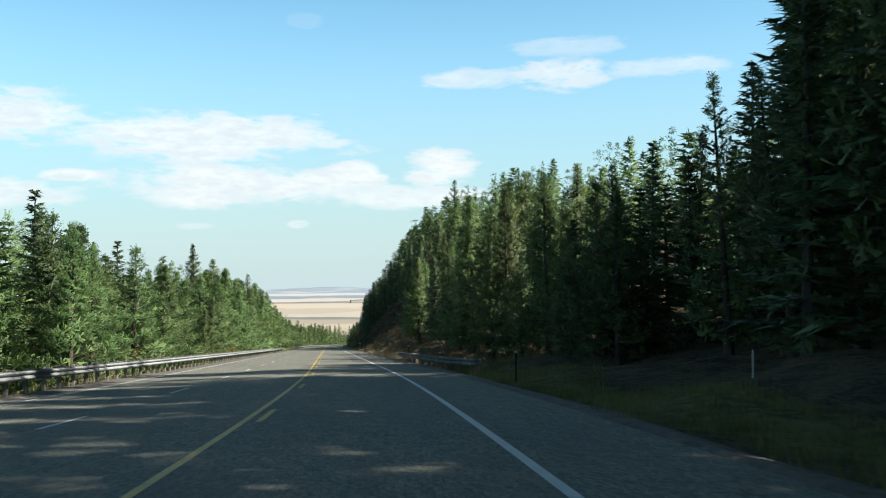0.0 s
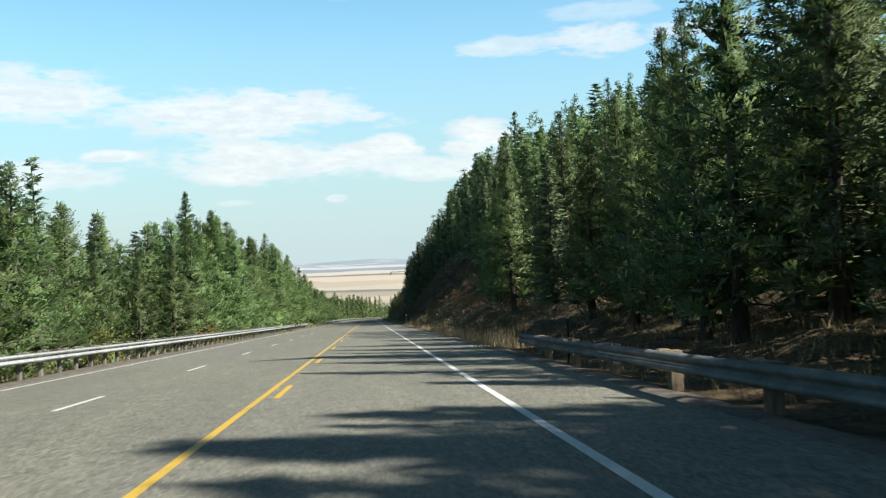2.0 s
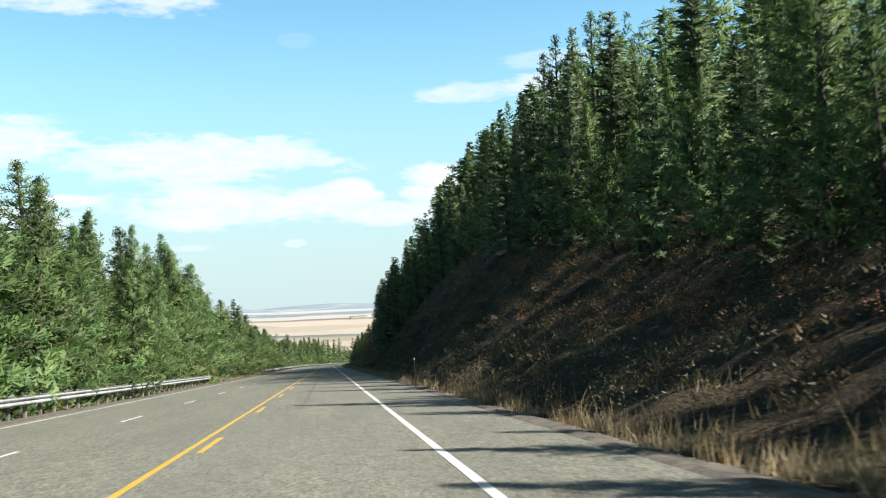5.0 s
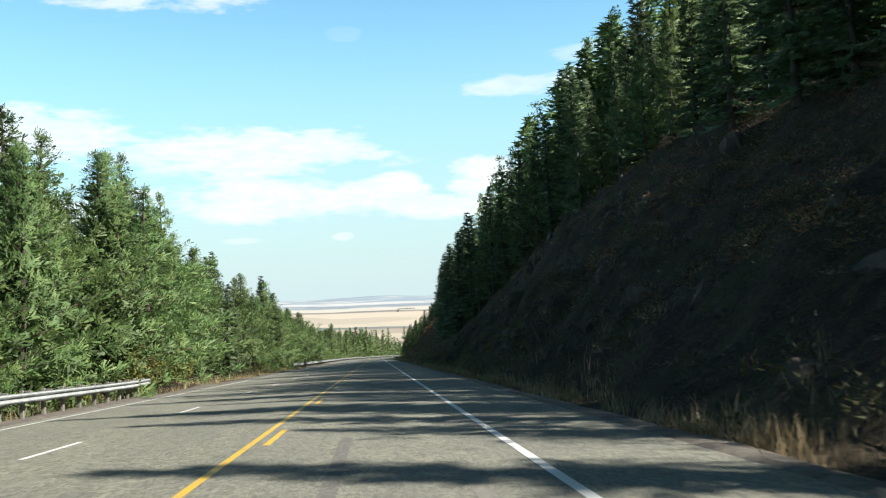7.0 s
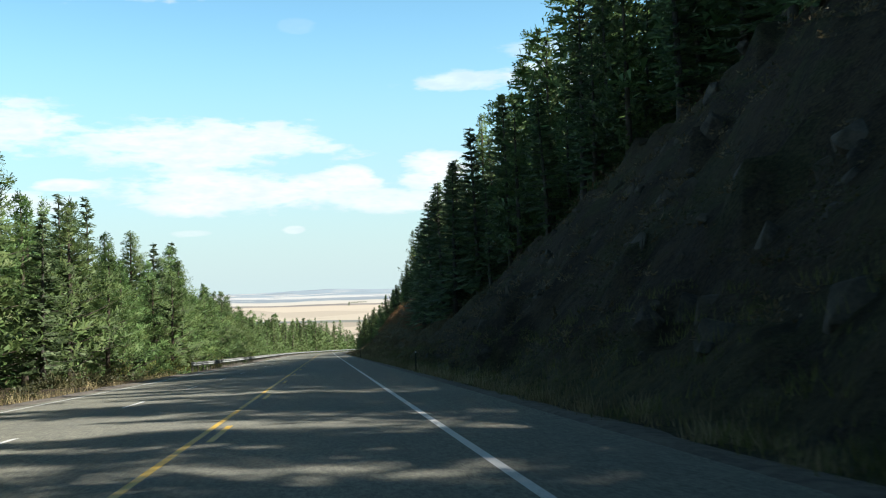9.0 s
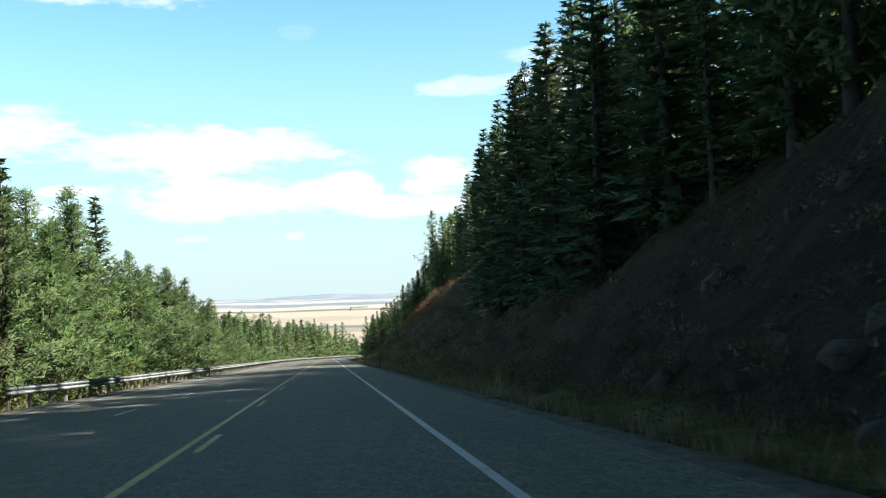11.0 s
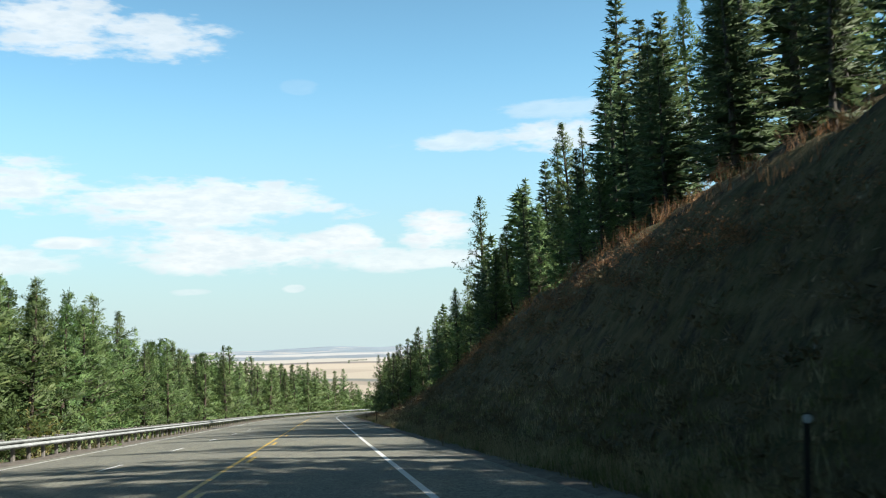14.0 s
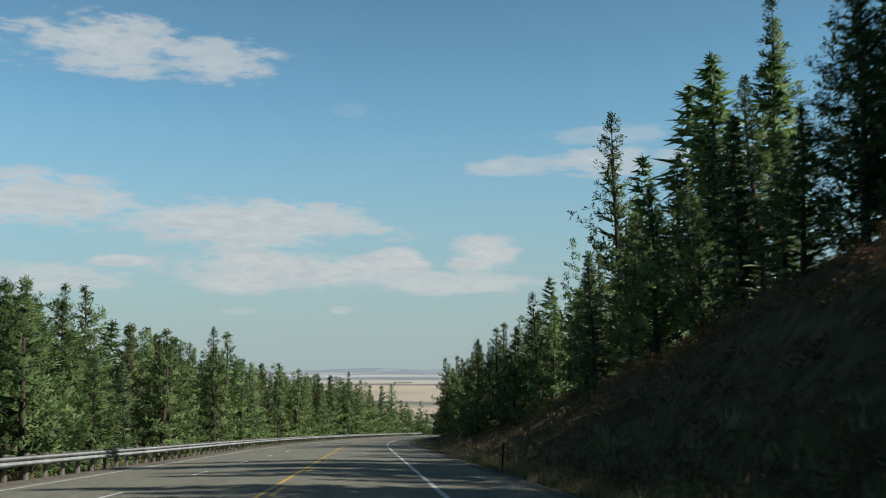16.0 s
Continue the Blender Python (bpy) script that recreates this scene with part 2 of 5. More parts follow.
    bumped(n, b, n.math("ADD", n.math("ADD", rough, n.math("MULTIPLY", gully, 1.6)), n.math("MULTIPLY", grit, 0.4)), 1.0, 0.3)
    return m


ASPHALT = asphalt_material()
WHITE = paint_material("white_paint", (0.60, 0.60, 0.58), 0.5)
YELLOW = paint_material("yellow_paint", (0.52, 0.335, 0.03), 0.6)
GRAVEL = plain("shoulder_gravel", (0.06, 0.054, 0.046), (0.18, 0.155, 0.125), 3.0, 0.95, bump=0.8)
GROUND = ground_material()
ZINC = plain("galvanised_steel", (0.125, 0.138, 0.136), (0.235, 0.252, 0.245), 1.6, 0.55, 0.3, 0.4, bump=0.05)
WOOD_TAN = plain("weathered_timber", (0.11, 0.08, 0.05), (0.27, 0.21, 0.145), 5.0, 0.85, bump=0.4, stretch=(1, 1, 0.15))
WOOD_GREY = plain("grey_timber", (0.07, 0.065, 0.058), (0.22, 0.205, 0.18), 5.0, 0.85, bump=0.4, stretch=(1, 1, 0.15))
BARK_PINE = plain("pine_bark", (0.026, 0.021, 0.017), (0.085, 0.062, 0.046), 3.0, 0.9, bump=0.8, stretch=(1, 1, 0.25))
BARK_FIR = plain("fir_bark", (0.03, 0.027, 0.024), (0.09, 0.08, 0.07), 3.0, 0.9, bump=0.8, stretch=(1, 1, 0.3))
NEEDLE_PINE = needle_material("pine_needles", (0.046, 0.07, 0.024), (0.114, 0.168, 0.055), (0.19, 0.25, 0.09), 0.38)
NEEDLE_YOUNG = needle_material("young_pine_needles", (0.040, 0.070, 0.024), (0.104, 0.170, 0.054), (0.182, 0.245, 0.086), 0.4)
NEEDLE_FIR = needle_material("fir_needles", (0.044, 0.07, 0.033), (0.1, 0.15, 0.066), (0.18, 0.236, 0.108), 0.36)
DRY_GRASS = needle_material("dry_grass_blades", (0.19, 0.145, 0.072), (0.34, 0.272, 0.15), (0.54, 0.45, 0.275), 0.3)
GREEN_GRASS = needle_material("green_grass_blades", (0.08, 0.092, 0.028), (0.155, 0.165, 0.052), (0.27, 0.25, 0.10), 0.35)
BANK_GRASS = needle_material("bunch_grass", (0.075, 0.054, 0.026), (0.155, 0.115, 0.058), (0.28, 0.215, 0.12), 0.3)
SCRUB = needle_material("scrub_leaves", (0.036, 0.04, 0.017), (0.062, 0.064, 0.026), (0.10, 0.092, 0.04), 0.2)
SHRUB_LEAF = needle_material("shrub_leaves", (0.09, 0.10, 0.025), (0.20, 0.21, 0.055), (0.34, 0.31, 0.09), 0.35)
RUSSET = needle_material("russet_brush", (0.12, 0.066, 0.03), (0.28, 0.155, 0.065), (0.44, 0.28, 0.125), 0.35)
AUTUMN_LEAF = needle_material("autumn_leaves", (0.16, 0.12, 0.025), (0.36, 0.26, 0.05), (0.5, 0.36, 0.09), 0.35)
DARK_PAINT = plain("dark_brown_paint", (0.014, 0.012, 0.011), (0.032, 0.028, 0.025), 6.0, 0.7, spec=0.2)
REFLECTOR = plain("white_reflector", (0.42, 0.43, 0.42), (0.58, 0.58, 0.57), 9.0, 0.25, spec=0.7)
ROCK = plain("basalt", (0.026, 0.022, 0.018), (0.10, 0.083, 0.064), 2.5, 0.92, bump=0.9)
DEAD_STALK = plain("dead_stalks", (0.07, 0.055, 0.035), (0.21, 0.16, 0.10), 4.0, 0.9)
RUBBER = plain("tyre_rubber_mark", (0.085, 0.082, 0.075), (0.21, 0.198, 0.17), 14.0, 0.9)


# ---- mesh helpers ----
def mesh_of(name, verts, faces, mat, smooth=False):
    me = bpy.data.meshes.new(name)
    me.from_pydata([tuple(v) for v in verts], [], [tuple(f) for f in faces])
    me.materials.append(mat)
    if smooth:
        me.polygons.foreach_set("use_smooth", [True] * len(me.polygons))
    me.update()
    return me


def soft_mesh(name, verts, faces, mat, normals):
    """Needle sprays whose corners are lit along the way that the crown faces there."""
    me = mesh_of(name, verts, faces, mat)
    me.polygons.foreach_set("use_smooth", [True] * len(me.polygons))
    me.normals_split_custom_set_from_vertices(normals.tolist())
    return me


def part(name, me, parent, m=None, label=""):
    """Links one mesh as a part of a thing."""
    ob = new(name, me)
    ob.parent = parent
    if m is not None:
        ob.matrix_basis = m
    if label:
        ob["label"] = label
    return ob


def beveled_box(name, sx, sy, sz, mat, bevel=0.012):
    """A box with eased edges that stands on z = 0."""
    bm = bmesh.new()
    bmesh.ops.create_cube(bm, size=1.0, matrix=Matrix.Translation((0, 0, sz / 2)) @ Matrix.Diagonal((sx, sy, sz, 1)))
    bmesh.ops.bevel(bm, geom=bm.edges[:], offset=bevel, segments=1, affect="EDGES")
    me = bpy.data.meshes.new(name)
    bm.to_mesh(me)
    bm.free()
    me.materials.append(mat)
    return me


def table(knots, x):
    """Straight lines between (x, value) knots."""
    if x <= knots[0][0]:
        return knots[0][1]
    for (a, p), (b, q) in zip(knots, knots[1:]):
        if x <= b:
            return p + (q - p) * (x - a) / (b - a)
    return knots[-1][1]


def ease(x, low, high):
    t = min(1.0, max(0.0, (x - low) / (high - low)))
    return t * t * (3 - 2 * t)


# ---- the lie of the land ----
GRADE, EYE = 0.062816, 1.25
YELLOW_U, FOG_U, SKIP_U, EDGE_U = -1.90, 1.79, -5.45, -9.3
PAVE_L, PAVE_R = -9.9, 4.05
RAIL_U = -10.5


def road_x(y):
    """The road's sideways shift: the end of a bend, a straight, and a bend to the right."""
    if y < 48:
        return -1.2 * ((48 - max(y, -80)) / 48) ** 2
    if y < 470:
        return 0.0
    if y < 800:
        return 0.00055 * (y - 470) ** 2
    return 59.9 + 0.363 * (min(y, 1200) - 800)


def road_z(y):
    return -GRADE * min(y, 1200) - EYE


def crown(u):
    return -0.02 * abs(u - YELLOW_U)


CREST_HEIGHT = [(-60, 2.5), (40, 2.0), (90, 2.5), (130, 5.5), (165, 6.8), (180, 9.0), (205, 10.6), (222, 13), (250, 13.4), (272, 11.5), (296, 7.0), (312, 5.2), (338, 4.8), (356, 7.2), (388, 7.4), (402, 6.6), (422, 5.6), (445, 4.4), (475, 2.2), (520, 0.8), (700, 0.5)]
CREST_RUN = [(-60, 16), (40, 14), (90, 11), (130, 13), (165, 13), (180, 13.3), (205, 12.6), (250, 12.4), (272, 11), (296, 7.5), (345, 5.0), (400, 5.2), (425, 6.5), (445, 7.5), (475, 7), (520, 8)]
UPPER_SLOPE = [(-60, 0.4), (10, 0.4), (50, 0.25), (185, 0.45), (360, 0.55), (430, 0.45), (500, 0.3), (640, 0.05)]


def ground_z(u, y):
    """Height of the natural ground at u metres beside the road's line."""
    z = road_z(y)
    if u < PAVE_L:
        d = PAVE_L - u
        z += crown(PAVE_L) - 0.03 * min(d, 1.6)
        drop = 1 - ease(y, 215, 235) * (1 - ease(y, 280, 300))
        if d > 1.3:
            z -= (d - 1.3 if d < 8 else 6.7) * (0.30 * drop + 0.03)
        if d > 8:
            z -= (min(d, 120) - 8) * 0.05
    elif u > PAVE_R:
        d = u - PAVE_R
        z += crown(PAVE_R) - 0.10 * min(d, 1.2)
        foot = 1.7 + 2.5 * (1 - ease(y, 60, 120)) + 1.3 * ease(y, 215, 300)
        top, run, up = table(CREST_HEIGHT, y), table(CREST_RUN, y), table(UPPER_SLOPE, y)
        if d > foot:
            s = (d - foot) / run
            if s < 1:
                z += top * (0.85 * s + 0.15 * s * s * (3 - 2 * s))
            else:
                past = d - foot - run
                z += top + up * min(past, 30) + up * 0.4 * max(0, min(past, 150) - 30)
    else:
        return z + crown(u) - 0.06
    amount = ease(min(abs(u - PAVE_L), abs(u - PAVE_R)), 0.4, 4.0)
    bump = noise.noise((u * 0.13, y * 0.13, 3.0)) * 0.7 + noise.noise((u * 0.45, y * 0.45, 8.0)) * 0.3
    if u > PAVE_R and y > 90:
        bump += 0.55 * abs(noise.noise((u * 0.55, y * 0.3, 21.0))) + 0.22 * noise.noise((u * 1.3, y * 0.9, 14.0))
        crag = ease(y, 172, 205) * (1 - ease(y, 262, 292)) * (1 - ease(u, 17.5, 21))
        bump += crag * (2.0 * abs(noise.noise((u * 0.26, y * 0.38, 31.0))) - 0.45 + 0.8 * abs(noise.noise((u * 0.85, y * 0.7, 37.0))))
    return z + bump * amount


FALL = [(700, 0), (1500, -25), (3300, -97), (4150, -4), (4700, 50), (6000, 50)]


def land_z(u, y):
    z = ground_z(u, y)
    if y > 700:
        side = ease(y, 700, 1500)
        z = z * (1 - side) + side * (road_z(1200)) + table(FALL, y)
        if y > 3300:
            z += ease(y, 4250, 4700) * (7.0 * noise.noise((u * 0.0045, y * 0.002, 1.0)) + 2.4 * noise.noise((u * 0.013, y * 0.004, 4.0)))
    return z


# ---- the land, one sheet to the horizon ----
def ground_sheet():
    us = [-4200, -2600, -1500, -900, -500, -300, -190, -130, -95, -72, -56, -46, -38, -32, -27, -23, -20, -18, -16.4, -15, -14, -13.2, -12.5, -11.9, -11.3, -10.6, -9.9,
          -7.3, -4.4, -1.9, 0, 2.0, 4.05]
    us += [4.05 + v for v in (0.35, 0.75, 1.2, 1.7, 2.3, 2.9, 3.5, 4.1, 4.6)] + [9.2 + i * 0.8 for i in range(29)] + [32.6, 34, 36, 38, 41, 45, 50, 56, 64, 75, 90, 115, 150, 210, 300, 500, 900, 1600, 2800, 4200]
    ys = [-260, -160, -110, -80] + [-60 + i * 1.4 for i in range(459)] + [590 + i * 9 for i in range(24)] + [820, 880, 960, 1060, 1200, 1400, 1700, 2100, 2600, 3000, 3300, 3600, 3900] + [4100 + i * 50 for i in range(13)]
    verts, faces, nu = [], [], len(us)
    for y in ys:
        for u in us:
            verts.append((u + road_x(y), y, land_z(u, y)))
    for j in range(len(ys) - 1):
        for i in range(nu - 1):
            a = j * nu + i
            faces.append((a, a + 1, a + nu + 1, a + nu))
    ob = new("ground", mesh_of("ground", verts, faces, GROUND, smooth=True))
    return tagged(ob, "hillside of dry grass and soil above a plain of pale wheat stubble tinted blue far off for haze", "ground", kind="structure")


def ribbon(name, u0, u1, y0, y1, lift, mat, step=4.0, thick=0.0):
    """A strip of the road's surface between two lines, with its side walls where it is thick."""
    count = max(2, int((y1 - y0) / step) + 1)
    verts, faces = [], []
    cross = [u0, u1] if abs(u1 - u0) < 1 else [u0 + (u1 - u0) * k / 12 for k in range(13)] + [YELLOW_U]
    cross = sorted(set(c for c in cross if min(u0, u1) <= c <= max(u0, u1)))
    n = len(cross)
    for j in range(count):
        y = y0 + (y1 - y0) * j / (count - 1)
        for u in cross:
            verts.append((u + road_x(y), y, road_z(y) + crown(u) + lift))
        if thick:
            verts.append((cross[0] + road_x(y), y, road_z(y) + crown(cross[0]) + lift - thick))
            verts.append((cross[-1] + road_x(y), y, road_z(y) + crown(cross[-1]) + lift - thick))
    w_ = n + (2 if thick else 0)
    for j in range(count - 1):
        a, b = j * w_, (j + 1) * w_
        for i in range(n - 1):
            faces.append((a + i, a + i + 1, b + i + 1, b + i))
        if thick:
            faces.append((a + n, a, b, b + n))
            faces.append((a + n - 1, a + n + 1, b + n + 1, b + n - 1))
    return mesh_of(name, verts, faces, mat)


ground_sheet()
road = tagged(new("road", ribbon("road", PAVE_L, PAVE_R, -120, 1190, 0.0, ASPHALT, 3.0, 0.12)),
              "grey chip-sealed asphalt highway running downhill", "road", kind="structure")


def shoulder(name, ua, ub, y0, y1):
    """A gravel strip with a ragged outer edge."""
    verts, faces = [], []
    count = int((y1 - y0) / 1.2)
    for j in range(count + 1):
        y = y0 + (y1 - y0) * j / count
        out = ub + (0.35 * noise.noise((y * 0.25, ub, 0)) + 0.2 * noise.noise((y * 1.1, ub, 5))) * (1 if ub > ua else -1)
        for k in range(5):
            u = ua + (out - ua) * k / 4
            z = ground_z(u, y) + (0.035 if 0 < k < 4 else -0.03 if k == 4 else 0.0) + 0.02 * noise.noise((u * 3, y * 1.5, 2))
            if k == 0:
                z = road_z(y) + crown(ua) - 0.025
            verts.append((u + road_x(y), y, z))
    for j in range(count):
        for k in range(4):
            a = j * 5 + k
            faces.append((a, a + 1, a + 6, a + 5) if ub > ua else (a + 1, a, a + 5, a + 6))
    return new(name, mesh_of(name, verts, faces, GRAVEL, smooth=True))


tagged(shoulder("shoulder_right", PAVE_R, PAVE_R + 0.75, -60, 640), "dusty gravel strip beside the asphalt", "road shoulder", kind="structure")
tagged(shoulder("shoulder_left", PAVE_L, PAVE_L - 1.5, -60, 640), "dusty gravel strip beside the asphalt", "road shoulder", kind="structure")

# painted lines
LIFT = 0.005
lines = [("fog_line", FOG_U - 0.065, FOG_U + 0.065, WHITE, "solid white edge line"),
         ("centre_line", YELLOW_U - 0.12, YELLOW_U - 0.01, YELLOW, "solid yellow centre line"),
         ("edge_line", EDGE_U - 0.06, EDGE_U + 0.06, WHITE, "solid white edge line")]
marking = tagged(new("road_marking"), "white and yellow painted lines on the asphalt", "road marking", kind="structure")
for name, a, b, mat, text in lines:
    part(name, ribbon(name, a, b, -100, 1100, LIFT, mat, 3.0), marking, label=text)


def dash_row(name, u, wide, first, period, count, mat, text):
    me = mesh_of(name, [(-wide / 2, 0, 0), (wide / 2, 0, 0), (wide / 2, 3.05, -3.05 * GRADE), (-wide / 2, 3.05, -3.05 * GRADE)], [(0, 1, 2, 3)], mat)
    for k in range(count):
        y = first + period * k
        turn = -math.degrees(math.atan2(road_x(y + 1.5) - road_x(y - 1.5), 3))
        part(name, me, marking, Matrix.Translation((u + road_x(y), y, road_z(y) + crown(u) + LIFT)) @ pose(0, 0, 0, 0, 0, turn), text if k == 0 else "")


dash_row("lane_dash", SKIP_U, 0.11, 17.1 - 12.04 * 4, 12.04, 62, WHITE, "white lane dash")
dash_row("passing_dash", YELLOW_U + 0.19, 0.11, 40.4 - 12.05 * 6, 12.05, 62, YELLOW, "yellow passing dash")
for u, y0, y1 in ((-0.55, 150, 186), (0.9, 158, 181)):
    tagged(new("tyre_mark", ribbon("tyre_mark", u - 0.09, u + 0.09, y0, y1, 0.003, RUBBER, 2.0)), "faint dark tyre mark on the asphalt", "tyre mark", kind="structure")


# ---- guardrails ----
PANEL = 3.81
W_BEAM = [(0.0, 0.435), (0.03, 0.445), (0.075, 0.475), (0.083, 0.505), (0.06, 0.54), (0.012, 0.565), (0.0, 0.585), (0.012, 0.605), (0.06, 0.63),
          (0.083, 0.665), (0.075, 0.695), (0.03, 0.725), (0.0, 0.735)]


def beam_mesh(side):
    """A W-beam panel along +y; side is +1 where its face looks to +x."""
    verts, faces, k = [], [], len(W_BEAM)
    for y in (0.0, PANEL + 0.16):
        for off in (0.0, -0.006):
            for x, z in W_BEAM:
                verts.append((side * (x + off + (0.003 if y else 0)), y, z))
    for i in range(k - 1):
        faces.append((i, i + 1, 2 * k + i + 1, 2 * k + i))
        faces.append((k + i + 1, k + i, 3 * k + i, 3 * k + i + 1))
        for e in (0, 2 * k):
            faces.append((e + i, e + k + i, e + k + i + 1, e + i + 1))
    for i in (0, k - 1):
        faces.append((i, k + i, 3 * k + i, 2 * k + i))
    return mesh_of("beam", verts, faces, ZINC, smooth=True)


def end_mesh(side):
    """The rounded buffer at the end of a rail: the W-beam bent back on itself."""
    verts, faces, k = [], [], len(W_BEAM)
    for j in range(9):
        a = math.pi * 0.95 * j / 8
        for x, z in W_BEAM:
            r = 0.17 + x * 0.6
            verts.append((side * (-0.17 + r * math.cos(a)), r * math.sin(a) * 1.1, z))
    for j in range(8):
        for i in range(k - 1):
            a = j * k + i
            faces.append((a, a + 1, a + k + 1, a + k))
    return mesh_of("end_buffer", verts, faces, ZINC, smooth=True)


def guardrail(u, y0, y1, side, timber, label, flare=(0, 0), post_wide=0.16, lift=0.0):
    thing = tagged(new("guardrail"), label, "guardrail", group="guardrails")
    beam, buffer = beam_mesh(side), end_mesh(side)
    post = beveled_box("post", post_wide, 0.15 if side > 0 else 0.2, 0.87 if side > 0 else 0.72, timber)
    block = beveled_box("blockout", 0.2, post_wide, 0.37 if side > 0 else 0.34, timber)
    count = int(round((y1 - y0) / PANEL))
    bm = bmesh.new()
    bmesh.ops.create_icosphere(bm, subdivisions=1, radius=0.018)
    bolt = bpy.data.meshes.new("bolt")
    bm.to_mesh(bolt)
    bm.free()
    bolt.materials.append(ZINC)

    def at(y):
        bend = flare[0] * max(0, 1 - (y - y0) / 9) ** 2 + flare[1] * max(0, 1 - (y1 - y) / 9) ** 2
        return u - side * bend

    for k in range(count):
        y = y0 + k * PANEL
        xa, xb = at(y) + road_x(y), at(y + PANEL) + road_x(y + PANEL)
        za, zb = road_z(y) + crown(u) + lift, road_z(y + PANEL) + crown(u) + lift
        turn, tip = -math.degrees(math.atan2(xb - xa, PANEL)), math.degrees(math.atan2(zb - za, PANEL))
        m = Matrix.Translation((xa, y, za)) @ pose(0, 0, 0, tip, 0, turn)
        panel = part("beam", beam, thing, m)
        if side < 0:
            for yy, zz, xx in ((0.06, 0.585, 0.0), (0.03, 0.505, 0.08), (0.03, 0.665, 0.08), (0.13, 0.505, 0.08), (0.13, 0.665, 0.08)):
                part("bolt", bolt, panel, Matrix.Translation((side * (xx + 0.004), yy, zz)), "domed steel bolt" if k == 0 and xx == 0.0 else "")
        for half in ((0.0, PANEL / 2) if side > 0 else (0.0,)):
            yy = y + half
            xx = xa + (xb - xa) * half / PANEL
            zz = za + (zb - za) * half / PANEL
            lean = 1.5 * noise.noise((yy * 0.7, u, 0))
            low = ground_z(at(yy) - side * 0.3, yy) - zz
            part("post", post, thing, Matrix.Translation((xx - side * 0.30, yy, zz + max(-0.12, min(0.0, low)) + 0.015 * noise.noise((yy, 2, 2)))) @ pose(0, 0, 0, lean, lean * 0.7, turn))
            part("blockout", block, thing, Matrix.Translation((xx - side * 0.115, yy, zz + 0.41)) @ pose(0, 0, 0, 0, 0, turn))
        if k == count - 1:
            part("end_buffer", buffer, thing, Matrix.Translation((xb, y + PANEL, zb)) @ pose(0, 0, 0, 0, 0, turn))
        if k == 0:
            part("end_buffer", buffer, thing, Matrix.Translation((xa, y, za)) @ Matrix.Diagonal((1, -1, 1, 1)))
    return thing


guardrail(RAIL_U, -20, 219, 1, WOOD_GREY, "galvanised W-beam guardrail on grey posts along the downhill verge", flare=(0, 0.7), post_wide=0.12, lift=0.06)
guardrail(RAIL_U, 305, 690, 1, WOOD_GREY, "galvanised W-beam guardrail on grey posts round the bend", flare=(0.7, 0), post_wide=0.12, lift=0.06)
guardrail(4.4, 41.0, 79.5, -1, WOOD_TAN, "galvanised W-beam guardrail on thick tan timber posts", flare=(0.5, 0.2), post_wide=0.2, lift=-0.12)


# ---- delineator posts ----
def delineator(u, y, tall=1.15, lean=2.0, label="dark marker post with a white reflector at the roadside"):
    thing = tagged(new("marker_post"), label, "marker post", group="marker posts")
    thing.matrix_basis = Matrix.Translation((u + road_x(y), y, ground_z(u, y) - 0.05)) @ pose(0, 0, 0, lean, lean, 0)
    bm = bmesh.new()
    for x0, x1 in ((-0.028, -0.018), (-0.018, 0.018), (0.018, 0.028)):
        depth = 0.025 if x1 - x0 < 0.02 else 0.006
        bmesh.ops.create_cube(bm, size=1.0, matrix=Matrix.Translation(((x0 + x1) / 2, depth / 2, tall / 2)) @ Matrix.Diagonal((x1 - x0, depth, tall, 1)))
    me = bpy.data.meshes.new("post")
    bm.to_mesh(me)
    bm.free()
    me.materials.append(DARK_PAINT)
    part("post", me, thing)
    bm = bmesh.new()
    bmesh.ops.create_cone(bm, cap_ends=True, segments=14, radius1=0.043, radius2=0.038, depth=0.018,
                          matrix=Matrix.Translation((0, -0.012, tall - 0.05)) @ Matrix.Rotation(radians(90), 4, "X"))
    me = bpy.data.meshes.new("reflector")
    bm.to_mesh(me)
    bm.free()
    me.materials.append(REFLECTOR)
    part("reflector", me, thing, label="round white reflector")


for u, y, tall, lean in ((5.2, 31.7, 1.2, 0.5), (4.95, 73.5, 1.3, 0.5), (4.9, 111.5, 1.1, 1.0), (4.3, 167.4, 1.43, -1.0), (4.7, 271, 1.15, 1.0), (4.4, 348.8, 1.25, 2.0), (4.7, 427, 1.15, 2.5), (5.4, 466, 1.0, 0.0)):
    delineator(u, y, tall, lean)


# ---- conifers ----
def rng(seed):
    return np.random.default_rng(seed)


def unit(v):
    return v / np.maximum(np.linalg.norm(v, axis=1, keepdims=True), 1e-6)


def blades(centres, aims, lengths, widths, r, out=None, fan=False):
    """Narrow triangles that start at centres and point along aims; with out, their flats look that way; with fan, they widen outwards."""
    n = len(centres)
    aims = unit(aims)
    side = unit(np.cross(aims, r.normal(size=(n, 3)) * (1 if out is None else 0.45) + (0 if out is None else out)))
    if out is not None:
        side *= np.where((np.cross(side, aims) * out).sum(1) < 0, -1.0, 1.0)[:, None] * (1 if fan else -1)
    tip = centres + aims * lengths[:, None]
    a, b, c = (tip, tip, centres) if fan else (centres, centres, tip)
    a = a + side * widths[:, None] * 0.5
    b = b - side * widths[:, None] * 0.5
    verts = np.stack([a, b, c], 1).reshape(-1, 3)
    return verts, np.arange(3 * n).reshape(-1, 3)


